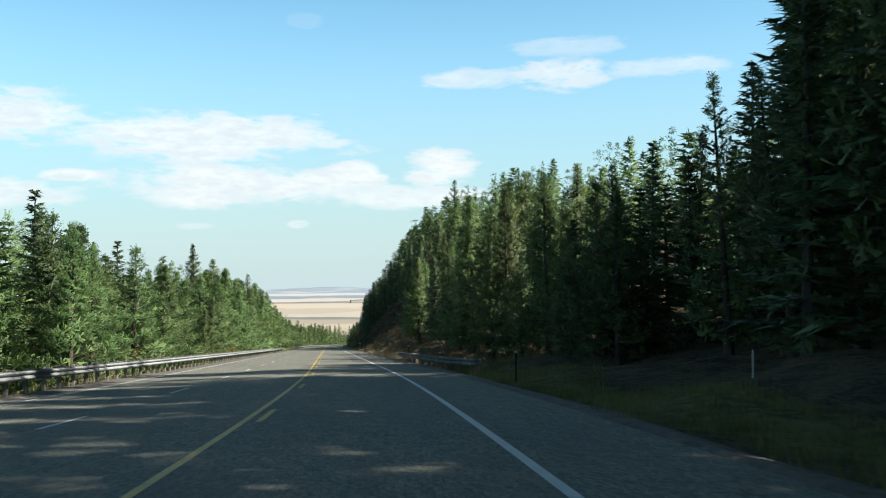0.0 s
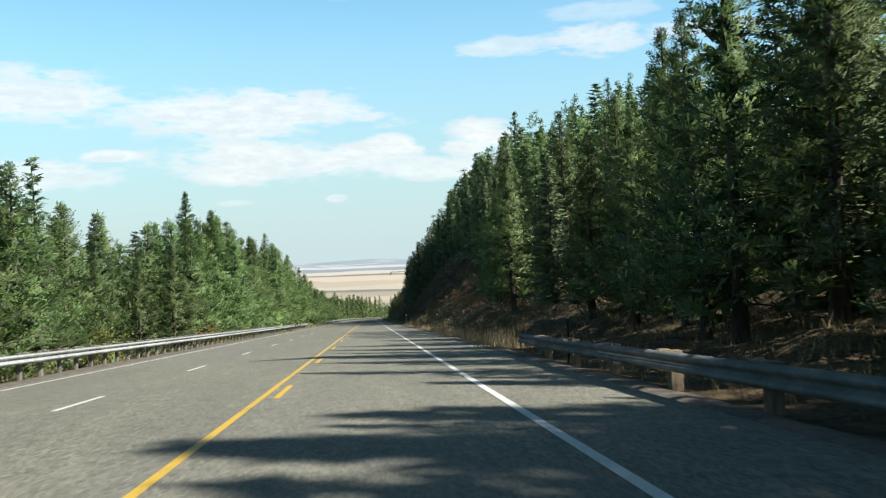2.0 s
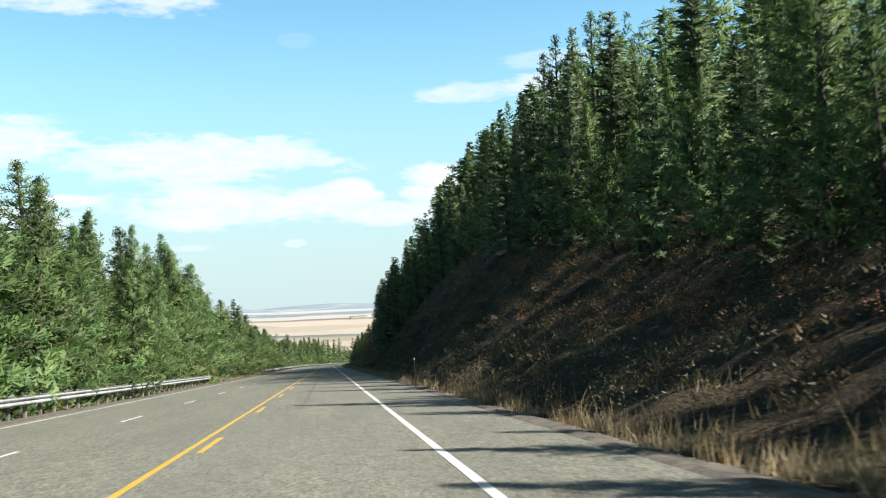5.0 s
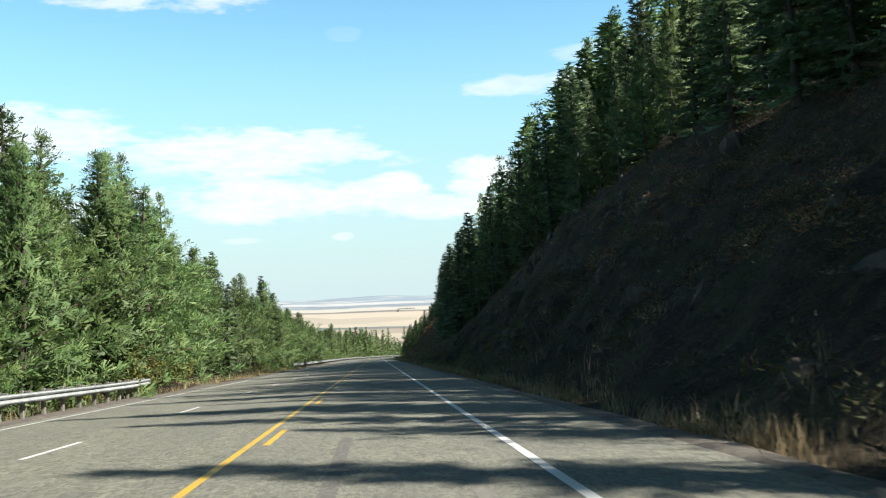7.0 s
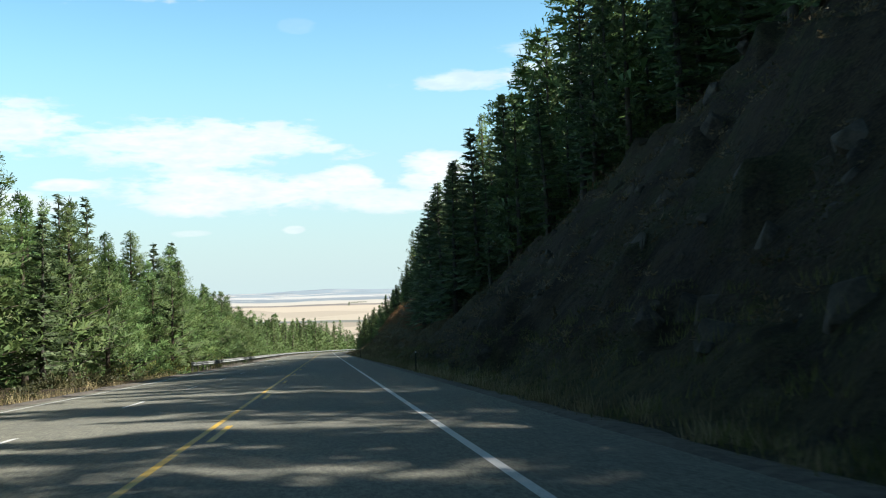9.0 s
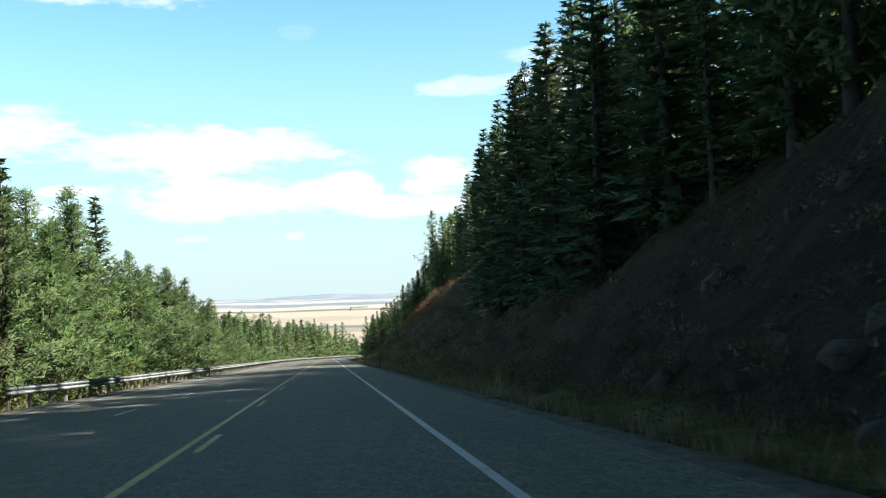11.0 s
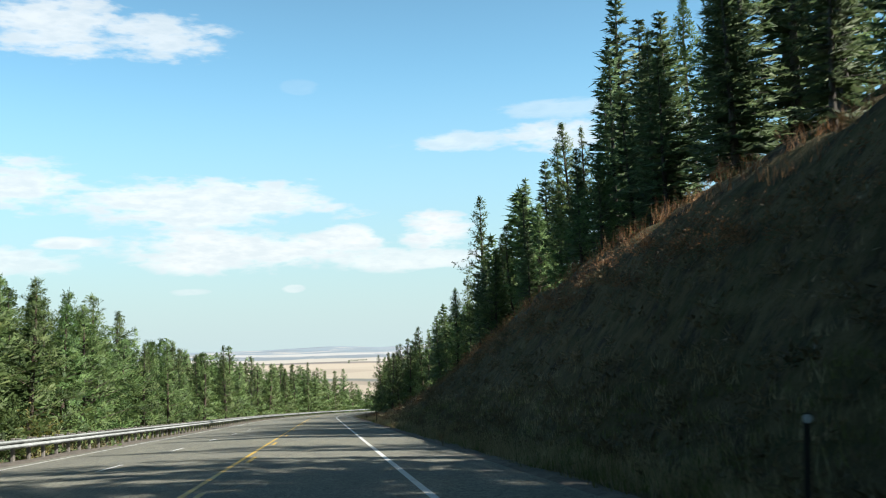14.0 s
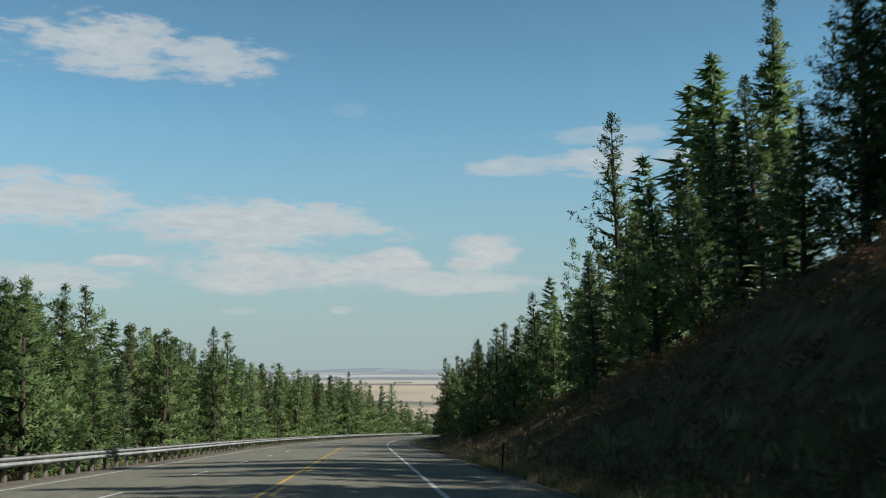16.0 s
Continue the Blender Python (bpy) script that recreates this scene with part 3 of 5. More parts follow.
def stem(height, base, lean, r, rings=7, sides=7):
    """A tapered, slightly bent trunk: ring vertices, faces and its axis."""
    verts, faces = [], []
    bx, by = r.normal(0, lean, 2)

    def axis(t):
        return np.array([bx * math.sin(t * 2.6) * t, by * math.sin(t * 2.1) * t, 0]) * height * 0.02

    for j in range(rings):
        t = j / (rings - 1)
        rad = base * ((1 - t) ** 0.85) + 0.015 + (0.35 * base * max(0, 1 - t * 14) ** 2)
        c = axis(t) + np.array([0, 0, t * height])
        for k in range(sides):
            a = 2 * math.pi * k / sides
            verts.append(c + rad * np.array([math.cos(a), math.sin(a), 0]))
    for j in range(rings - 1):
        for k in range(sides):
            a, b = j * sides + k, j * sides + (k + 1) % sides
            faces.append((a, b, b + sides, a + sides))
    return verts, faces, axis


def limb(verts, faces, a, b, rad):
    """A thin three-sided branch from a to b."""
    d = (b - a) / max(np.linalg.norm(b - a), 1e-6)
    s = np.cross(d, (0, 0, 1.0))
    s /= max(np.linalg.norm(s), 1e-6)
    t = np.cross(s, d)
    o = len(verts)
    for k in range(3):
        ang = 2 * math.pi * k / 3
        verts.append(a + rad * (math.cos(ang) * s + math.sin(ang) * t))
    verts.append(b)
    for k in range(3):
        faces.append((o + k, o + (k + 1) % 3, o + 3))


def away(c):
    """Directions that lean out from the stem and up."""
    o = c * (1.0, 1.0, 0.0)
    o = o / np.maximum(np.linalg.norm(o, axis=1, keepdims=True), 1e-6)
    return o + (0, 0, 0.7)


def pine_meshes(seed, height, spread, bare, tufts, per, size, open_=0.0, young=False, slim=1.0):
    """Trunk with limbs, and the crown, of a pine: upswept limbs in loose whorls that carry rounded puffs of needles."""
    r = rng(seed)
    tv, tf, axis = stem(height, height * 0.016, 1.0, r)
    centres, aims, inner = [], [], []
    limbs = int(tufts / 7)
    for i in range(limbs):
        t = bare + (1 - bare) * ((i + r.random()) / limbs) ** (0.85 if young else 0.95)
        up = (t - bare) / (1 - bare)
        profile = (1 - up) ** (1.12 if young else 1.05) * (0.6 + 0.4 * min(1, up * 4 + (0.6 if young else 0.25)))
        reach = spread * profile * r.uniform(0.5, 1.2) + 0.10
        ang = i * 2.399 + r.normal(0, 0.35)
        rise = r.uniform(-0.12, 0.2) + 0.4 * up - (0.25 if not young and up < 0.35 else 0.0)
        a = axis(t) + np.array([0, 0, t * height])
        out_ = np.array([math.cos(ang), math.sin(ang), rise])
        across = np.array([-math.sin(ang), math.cos(ang), 0.0])

        def along(s):
            return a + out_ * reach * s + np.array([0, 0, 0.26 * reach * s * s])

        limb(tv, tf, a, along(0.85), 0.012 + 0.011 * reach)
        if r.random() < open_:
            continue
        for j in range(4):
            inner.append((along(r.uniform(0.02, 0.4)), out_ + r.normal(0, 0.5, 3), min(reach * r.uniform(0.3, 0.5), 0.75) + 0.15, min(reach * r.uniform(0.14, 0.26), 0.22) + 0.05))
        k = max(3, int(round(4 + 5 * profile)))
        for j in range(k):
            s = 1.0 - 0.72 * (j / k) * r.uniform(0.7, 1.1)
            side = r.normal(0, 1) * reach * (0.06 + 0.22 * (1.05 - s))
            centres.append(along(s) + across * side + r.normal(0, 0.08, 3) + np.array([0, 0, 0.25 * abs(side) - 0.1 * size]))
            aims.append(np.array([math.cos(ang), math.sin(ang), 0.7 + 0.6 * up]))
    for j in range(8):
        t = 1 - 0.045 * j / 8
        centres.append(axis(t) + np.array([0, 0, t * height]) + r.normal(0, 0.05 + 0.02 * j, 3))
        aims.append(np.array([0, 0, 1.5]))
    centres, aims = np.array(centres), np.array(aims)
    n = len(centres)
    fine_ = np.repeat(np.clip(0.42 + 0.8 * (1 - centres[:, 2] / height), 0.42, 1.0), per)
    c = np.repeat(centres, per, 0) + r.normal(0, size * 0.09, (n * per, 3))
    a = np.repeat(aims / np.linalg.norm(aims, axis=1, keepdims=True), per, 0) * 0.6 + r.normal(0, 0.62, (n * per, 3))
    reach_ = size * 0.52 * np.repeat(r.uniform(0.7, 1.3, n), per) * fine_ * r.uniform(0.75, 1.2, n * per)
    face = unit(away(c)) + 0.5 * unit(a)
    v, f = blades(c, a, reach_, reach_ * slim * r.uniform(0.24, 0.46, n * per), r, face, fan=True)
    c, a, l, w_ = (np.array([q[i] for q in inner]) for i in range(4))
    v2, f2 = blades(c, a, l, w_, r, away(c))
    normals = unit(np.repeat(np.concatenate([face, away(c)]), 3, 0))
    return (tv, tf), (np.concatenate([v, v2]), np.concatenate([f, f2 + len(v)]), normals)


def fir_meshes(seed, height, spread, bare, limbs, per, size):
    """Trunk, and the crown, of a fir: tiers of drooping limbs with flat sprays and a thin spire."""
    r = rng(seed)
    tv, tf, axis = stem(height, height * 0.014, 0.5, r)
    cs, ds, ls, ws = [], [], [], []
    for i in range(limbs):
        t = bare + (1 - bare) * ((i + r.random()) / limbs) ** 0.9
        t = bare + (1 - bare) * (round((t - bare) / (1 - bare) * 26) + r.normal(0, 0.22)) / 26
        t = min(max(t, bare), 0.995)
        up = (t - bare) / (1 - bare)
        reach = spread * (1 - up) ** 0.9 * r.uniform(0.7, 1.1) + 0.16
        ang = i * 2.399 + r.normal(0, 0.3)
        droop = -0.38 + 0.75 * up + r.normal(0, 0.08)
        a = axis(t) + np.array([0, 0, t * height])
        out = np.array([math.cos(ang), math.sin(ang), 0.0])
        across = np.array([-math.sin(ang), math.cos(ang), 0.0])

        def along(s):
            return a + out * reach * s + np.array([0, 0, reach * (droop * s + 0.22 * s * s)])

        limb(tv, tf, a, along(1.0), 0.012 + 0.012 * reach)
        for s in (0.05, 0.3):
            cs.append(along(s))
            ds.append(out + across * r.normal(0, 0.3) + np.array([0, 0, droop]))
            ls.append(reach * 0.55)
            ws.append(reach * 0.24 + 0.05)
        k = max(4, int(per * (0.35 + 0.65 * reach / spread)))
        for j in range(k):
            s = (j + r.random()) / k
            s = 0.12 + 0.9 * s
            sgn = 1 if j % 2 else -1
            cs.append(along(min(s, 1)) + r.normal(0, 0.05, 3))
            ds.append(out * r.uniform(0.5, 0.9) + across * sgn * r.uniform(0.2, 0.9) * (1.15 - s) ** 0.3 + np.array([0, 0, r.normal(-0.05, 0.28)]))
            ls.append(size * r.uniform(0.7, 1.25) * (0.55 + 0.45 * min(1, reach)))
            ws.append(size * r.uniform(0.2, 0.36))
    for j in range(12):
        t = 1 - 0.09 * j / 12
        cs.append(axis(t) + np.array([0, 0, t * height]))
        ds.append(np.array([r.normal(0, 0.5), r.normal(0, 0.5), 0.9]))
        ls.append(size * 0.6)
        ws.append(size * 0.16)
    face = away(np.array(cs))
    v, f = blades(np.array(cs), np.array(ds), np.array(ls), np.array(ws), r, face)
    return (tv, tf), (v, f, unit(np.repeat(face, 3, 0)))


def tree_kind(name, label, category, trunk, crown_, bark, needles):
    thing = tagged(new(name), label, category, group="roadside conifers")
    part("trunk", mesh_of("trunk", *trunk, bark, smooth=True), thing)
    part("crown", soft_mesh("crown", crown_[0], crown_[1], needles, crown_[2]), thing)
    return thing


KINDS = {}


def kinds():
    tall = "tall ponderosa pine with a reddish trunk on the wooded slope"
    bushy = "bushy young green pine clothed to the ground beside the verge"
    fir = "dark pointed fir with drooping tiered branches"
    for i in range(4):
        KINDS["pine", i] = (tree_kind("pine_tree", tall, "pine tree", *pine_meshes(11 + i, 20, 4.9 + 0.7 * (i % 2), 0.06 + 0.08 * (i % 3), 450, 10, 1.08, slim=0.86), BARK_PINE, NEEDLE_PINE), 20)
    KINDS["open", 0] = (tree_kind("pine_tree", "thin open-crowned pine with bare trunk showing", "pine tree", *pine_meshes(31, 20, 2.9, 0.28, 520, 11, 0.85, open_=0.35), BARK_PINE, NEEDLE_PINE), 20)
    for i in range(4):
        KINDS["young", i] = (tree_kind("young_pine_tree", bushy, "pine tree", *pine_meshes(51 + i, 12, 4.6 + 0.6 * (i % 2), 0.02, 540, 13, 0.78, young=True, slim=0.6), BARK_PINE, NEEDLE_YOUNG), 12)
    for i in range(3):
        KINDS["fir", i] = (tree_kind("fir_tree", fir, "fir tree", *fir_meshes(71 + i, 18, 3.1 - 0.4 * (i == 2), 0.04, 150, 25, 0.6), BARK_FIR, NEEDLE_FIR), 18)
        KINDS["bush", i] = (tree_kind("young_pine_tree", bushy, "pine tree", *pine_meshes(61 + i, 12, 4.5, 0.02, 410, 11, 0.88, young=True, slim=0.72), BARK_PINE, NEEDLE_YOUNG), 12)
        KINDS["dim_fir", i] = (tree_kind("fir_tree", fir, "fir tree", *fir_meshes(141 + i, 18, 3.2, 0.04, 140, 23, 0.66), BARK_FIR, NEEDLE_FIR), 18)
    for i in range(2):
        KINDS["small", i] = (tree_kind("pine_tree", "green pine far along the road", "pine tree", *pine_meshes(151 + i, 16, 4.9, 0.02, 320, 9, 1.15, slim=0.9), BARK_PINE, NEEDLE_PINE), 16)
        KINDS["dim", i] = (tree_kind("pine_tree", "shaded pine standing above the cut bank", "pine tree", *pine_meshes(131 + i, 20, 4.6, 0.08, 400, 8, 1.18), BARK_PINE, NEEDLE_PINE), 20)
        KINDS["big", i] = (tree_kind("pine_tree", "broad spreading pine with dark trunk close to the road", "pine tree",
                                     *pine_meshes(111 + i, 16, 4.6, 0.10, 760, 17, 0.8, slim=0.62), BARK_PINE, NEEDLE_PINE), 16)
        KINDS["thin_fir", i] = (tree_kind("fir_tree", "slender fir with a bare pointed spire", "fir tree", *fir_meshes(81 + i, 14, 1.5, 0.1, 110, 24, 0.46), BARK_FIR, NEEDLE_FIR), 14)


kinds()
USED = set()
DEEP = []


def plant(kind, i, u, y, tall, turn, wide=1.0):
    if kind == "deep":
        DEEP.append((u, y, tall, turn, wide))
        return None
    proto, base = KINDS[kind, i]
    s = tall / base
    x = u + road_x(y)
    lean = Matrix.Rotation(radians(1.5), 4, "X")
    m = Matrix.Translation((x, y, ground_z(u, y) - 0.15)) @ Matrix.Rotation(turn, 4, "Z") @ lean @ Matrix.Diagonal((s * wide, s * wide, s, 1))
    if (kind, i) not in USED:
        USED.add((kind, i))
        proto.matrix_basis = m
        return proto
    first = proto.matrix_basis.copy()
    proto.matrix_basis = Matrix.Identity(4)
    ob = copy_thing(proto, m)
    proto.matrix_basis = first
    return ob


# how high the tree tops stand above the road, by distance along it and beside it
TOPS_RIGHT = ((9, 15, 22, 30, 42, 56), [(-60, (12, 20, 24, 26, 30, 30)), (18, (9, 22, 24, 26, 30, 30)), (30, (8.4, 11.5, 28, 36, 38, 40)), (40, (8.4, 11.2, 14.6, 34, 40, 42)), (48, (8.4, 11.2, 13.6, 19, 30, 38)), (60, (8.8, 11.6, 13.8, 18.5, 27, 36)), (70, (9.9, 13.0, 15.2, 18.4, 25.5, 34)),
              (100, (10, 13.8, 18.6, 20.4, 25.0, 33)), (122, (11.5, 15.5, 19.8, 23, 28, 35)), (128, (7.6, 11.6, 17.5, 23, 28.5, 35)), (146, (8, 12.4, 18.5, 24.5, 30, 36)), (154, (8.5, 13, 20, 26, 30, 36)), (168, (9.8, 15.2, 22, 27, 31, 37)), (177, (10.5, 16, 23, 28, 32, 38)), (185, (14, 20.8, 26.5, 30.5, 34.5, 39)), (240, (14.9, 21.1, 29.9, 37.8, 43.9, 45)),
              (310, (14.2, 22.2, 31.9, 41.7, 46, 55)), (345, (11.5, 20, 30.5, 43, 52, 58)), (380, (8.1, 16.4, 26.6, 40.6, 51.6, 58)), (410, (8, 15.9, 26.2, 31.6, 50, 58)),
              (440, (8.4, 13.6, 22.9, 33.6, 42, 56)), (480, (7.9, 11.9, 24, 31, 46, 55)), (530, (10.6, 13.3, 18.5, 34.8, 41.7, 50)), (600, (13, 12.7, 17.4, 24.8, 40, 50))])
TOPS_LEFT = ((-60, -45, -34, -25, -18, -13), [(-60, (26, 22, 19, 14, 10, 8)), (70, (26, 22, 18.5, 13.5, 9.1, 6.9)), (100, (26, 22, 17.8, 12.5, 9, 7.1)), (130, (27, 22, 15.5, 11.7, 9.4, 8.3)),
             (160, (27, 20, 15.2, 12.2, 14, 10.6)), (200, (27, 19.8, 16.4, 19, 13.5, 9.3)), (240, (25.8, 20.2, 24.9, 17.3, 14.2, 10.5)), (280, (26.6, 23.7, 22.8, 19.5, 13.1, 8.2)),
             (320, (27, 29, 25, 16.9, 11.2, 8.1)), (380, (36, 29.9, 19.3, 13.4, 10.2, 7.8)), (440, (36, 21.9, 17.5, 12.6, 9.5, 7.9)), (500, (28, 22.5, 16.9, 12.3, 10.7, 10.2)),
             (580, (27.6, 21.5, 17.9, 13.6, 12.4, 12.2)), (700, (27, 22.4, 17.6, 16.5, 16.5, 14.8))])


def tops(chart, u, y):
    knots, rows = chart
    return table([(k, table([(yy, vals[i]) for yy, vals in rows], y)) for i, k in enumerate(knots)], u)


random.seed(7)
STANDING = []


def free(u, y, gap):
    for a, b in STANDING:
        if (a - u) ** 2 + (b - y) ** 2 < gap * gap:
            return False
    STANDING.append((u, y))
    return True


def sunlit_gap(u, y):
    """A break in the wood through which the sun reaches the road."""
    return u > 11 and abs(y + 0.445 * u - 42.6) < 2.0


def tree_line(y):
    """Where the wood begins on the cut side."""
    return table([(-60, 12.5), (50, 11.5), (62, 9.3), (90, 9.8), (102, 10.5), (116, 8.9), (128, 10.6), (140, 11.6), (165, 14.0), (185, 15.2), (205, 16.0), (222, 17.8), (250, 17.8), (272, 16.6), (285, 15.6), (298, 13.0), (310, 11.2), (336, 11.0), (350, 13.4), (400, 13.8), (425, 14.5), (455, 12),
                  (475, 10), (500, 9.0), (560, 9.0)], y)


# chosen trees: kind, variant, beside, along, top above the road
for kind, i, u, y, top in (("pine", 1, 33.2, 260, 44.7), ("fir", 0, 32, 329, 47.0), ("pine", 2, 40, 199, 37.0), ("fir", 1, 16.6, 357, 24.3),
                           ("pine", 3, 25.3, 489, 33.0), ("fir", 2, 27.3, 468, 30.8), ("open", 0, 31.3, 465, 34.6), ("fir", 0, 22.5, 413, 26.0), ("pine", 0, 26.5, 414, 30.2),
                           ("pine", 2, 31.2, 417, 34.8), ("fir", 1, 25.9, 420.8, 36.0), ("fir", 2, 29.4, 425, 35.4), ("fir", 0, 21.0, 407, 26.5), ("thin_fir", 0, -17.5, 102, 10.6), ("pine", 0, -29, 208, 22.6), ("pine", 2, -23.2, 256.7, 19.8), ("pine", 1, -16.1, 246.6, 14.6),
                           ("fir", 2, -17.6, 325, 13.2), ("pine", 3, -14.2, 487, 11.1), ("pine", 1, -32.6, 500, 17.3), ("pine", 0, -13.5, 601, 13.6), ("thin_fir", 1, -26, 330, 19.0), ("fir", 1, -22.1, 369, 18.2)):
    free(u, y, 0.1)
    plant(kind, i, u, y, top - (ground_z(u, y) - road_z(y)), random.random() * 6.28)

for i, (u, y, top) in enumerate(((14.8, 79, 15.2), (11.2, 66, 11.6), (12.2, 107, 13.2), (10.6, 95, 9.8), (16.5, 92, 15.2), (11.5, 55, 10.8), (14.5, 61, 12.5), (9.9, 119, 11.6),
                                 (11.5, 131, 9.0), (13.5, 146, 13.0), (18.5, 70, 12.5), (17.0, 118, 13.0), (12.0, 86, 12.0), (20.5, 84, 12.0), (19.0, 99, 12.0))):
    free(u, y, 0.1)
    plant("big", i % 2, u, y, top - (ground_z(u, y) - road_z(y)), random.random() * 6.28, random.uniform(0.95, 1.15))
# wood out of view on the right, placed to shade the first stretch
for k in range(150):
    y, u = random.uniform(-48, 46), random.uniform(16, 44)
    if u < max(16.5, 0.62 * y + 6) or sunlit_gap(u, y) or not free(u, y, 3.0):
        continue
    plant("deep" if u > 24 or y < 4 else random.choice(("dim", "dim_fir")), random.randrange(2), u, y, random.uniform(22, 29), random.random() * 6.28, random.uniform(1.0, 1.25))

# more tall pines beyond the view, added for their shade on the road
for u, y in ((30, 36), (33.5, 39), (37, 35), (40.5, 40), (36, 31), (44, 37), (41, 45), (46, 43)):
    if free(u, y, 2.0):
        plant("pine", random.randrange(4), u, y, min(tops(TOPS_RIGHT, u, y) - (ground_z(u, y) - road_z(y)), 31) * 0.88, random.random() * 6.28, 1.1)

for u, y in ((12.0, 309), (13.6, 304), (11.6, 315), (14.0, 319), (11.4, 322), (12.6, 326), (11.2, 330), (13.2, 333), (11.6, 337), (13.4, 341), (15.0, 329), (16.0, 337), (13.0, 345), (14.6, 348), (18, 380), (20.5, 384), (17, 388), (22, 378), (24, 386), (19.5, 392)):
    free(u, y, 0.1)
    plant("fir", random.randrange(3), u, y, tops(TOPS_RIGHT, u, y) - (ground_z(u, y) - road_z(y)), random.random() * 6.28, 1.2)

planted = 0
for attempt in range(14000):
    if planted >= 520:
        break
    y = random.uniform(-14, 600) if random.random() < 0.68 else random.uniform(34, 160)
    line = tree_line(y)
    u = line + abs(random.gauss(0, 1)) * 7 if random.random() < 0.62 else line + random.uniform(0, 36)
    room = tops(TOPS_RIGHT, u, y) - (ground_z(u, y) - road_z(y))
    deep = u - line > 6.5
    if 55 < y < 128 and u - line > 4 and random.random() < (0.95 if deep else 0.55) or 148 < y < 186 and u - line > 2 and random.random() < 0.6 or deep and (325 < y < 500 and random.random() < 0.85) or 362 < y < 402 and random.random() < 0.6 or u > 15 and 362 < y + 0.75 * (u - 12.5) < 386 and random.random() < 0.9:
        continue
    if room < 3.5 or u > 56 or sunlit_gap(u, y) or not free(u, y, 4.2 if deep else 2.9):
        continue
    tall = min(room, random.uniform(16, 27)) * random.choice((1.04, 0.94, 0.84, 0.74, 0.64) if y > 130 else (0.98, 0.92, 0.86, 0.8, 0.7) if y > 85 else (1.02, 0.98, 0.9, 0.82, 0.7))
    if deep:
        kind, i = "deep", 0
    elif tall < 9:
        kind, i = ("young", random.randrange(4)) if random.random() < 0.6 else ("fir", random.randrange(3))
    else:
        kind, i = random.choice((("pine", 0), ("pine", 1), ("pine", 2), ("pine", 3), ("fir", 0), ("fir", 1), ("pine", 0), ("pine", 2)))
        if random.random() < (0.6 if y > 150 else 0.35):
            kind, i = random.choice((("fir", 0), ("fir", 1), ("fir", 2), ("thin_fir", 0)))
    if y > 450 and kind != "deep":
        kind, i = "small", i % 2
    elif kind in ("pine", "fir") and 50 < y < 135 and random.random() < (1.0 if kind == "pine" else 0.75):
        kind, i = ("big", i % 2) if u < 13.5 else ("pine", i)
    elif kind == "pine" and 140 < y < 330:
        kind, i = "dim", i % 2
    elif kind == "fir" and y > 140:
        kind, i = "dim_fir", i % 3
    plant(kind, i, u, y, tall, random.random() * 6.28, random.uniform(0.85, 1.2))
    planted += 1

for u, y in ((29, 203), (31, 208), (30, 213), (35, 204), (36, 211), (41, 206), (40, 199), (33, 216), (27, 207), (45, 202), (26, 213), (22, 290), (24.5, 287), (26, 291), (29, 285), (31, 288), (20, 293), (18, 296), (28, 281), (22, 266), (25, 264), (28, 262), (31, 259), (20, 270), (26, 270), (30, 266), (22, 302), (26, 299), (30, 297), (20.5, 346), (23, 344), (25.5, 341), (28, 339), (31, 337), (24, 348), (27, 345), (34, 334), (18.5, 350)):
    free(u, y, 0.1)
    plant("deep", 0, u, y, (tops(TOPS_RIGHT, u, y) - (ground_z(u, y) - road_z(y))) * (0.84 if y < 225 else 1.02), random.random() * 6.28, 1.3)
for k in range(110):
    y, u = random.uniform(180, 322), random.uniform(24, 52)
    if free(u, y, 3.4):
        plant("deep", 0, u, y, min(24, tops(TOPS_RIGHT, u, y) - (ground_z(u, y) - road_z(y))) * random.uniform(0.85, 1.0) * (0.85 if y < 225 else 1.0), random.random() * 6.28, 1.15)

for k in range(40):
    y, u = random.uniform(184, 200), random.uniform(21, 42)
    if free(u, y, 2.8):
        plant("deep", 0, u, y, (tops(TOPS_RIGHT, u, y) - (ground_z(u, y) - road_z(y))) * random.uniform(0.8, 1.0), random.random() * 6.28, 1.1)
for u, y in ((17, 386), (19.5, 383), (22, 390), (21, 400), (24, 404), (18, 394), (27, 392)):
    plant("dim_fir", random.randrange(3), u, y, (tops(TOPS_RIGHT, u, y) - (ground_z(u, y) - road_z(y))) * 0.86, random.random() * 6.28, 1.2)

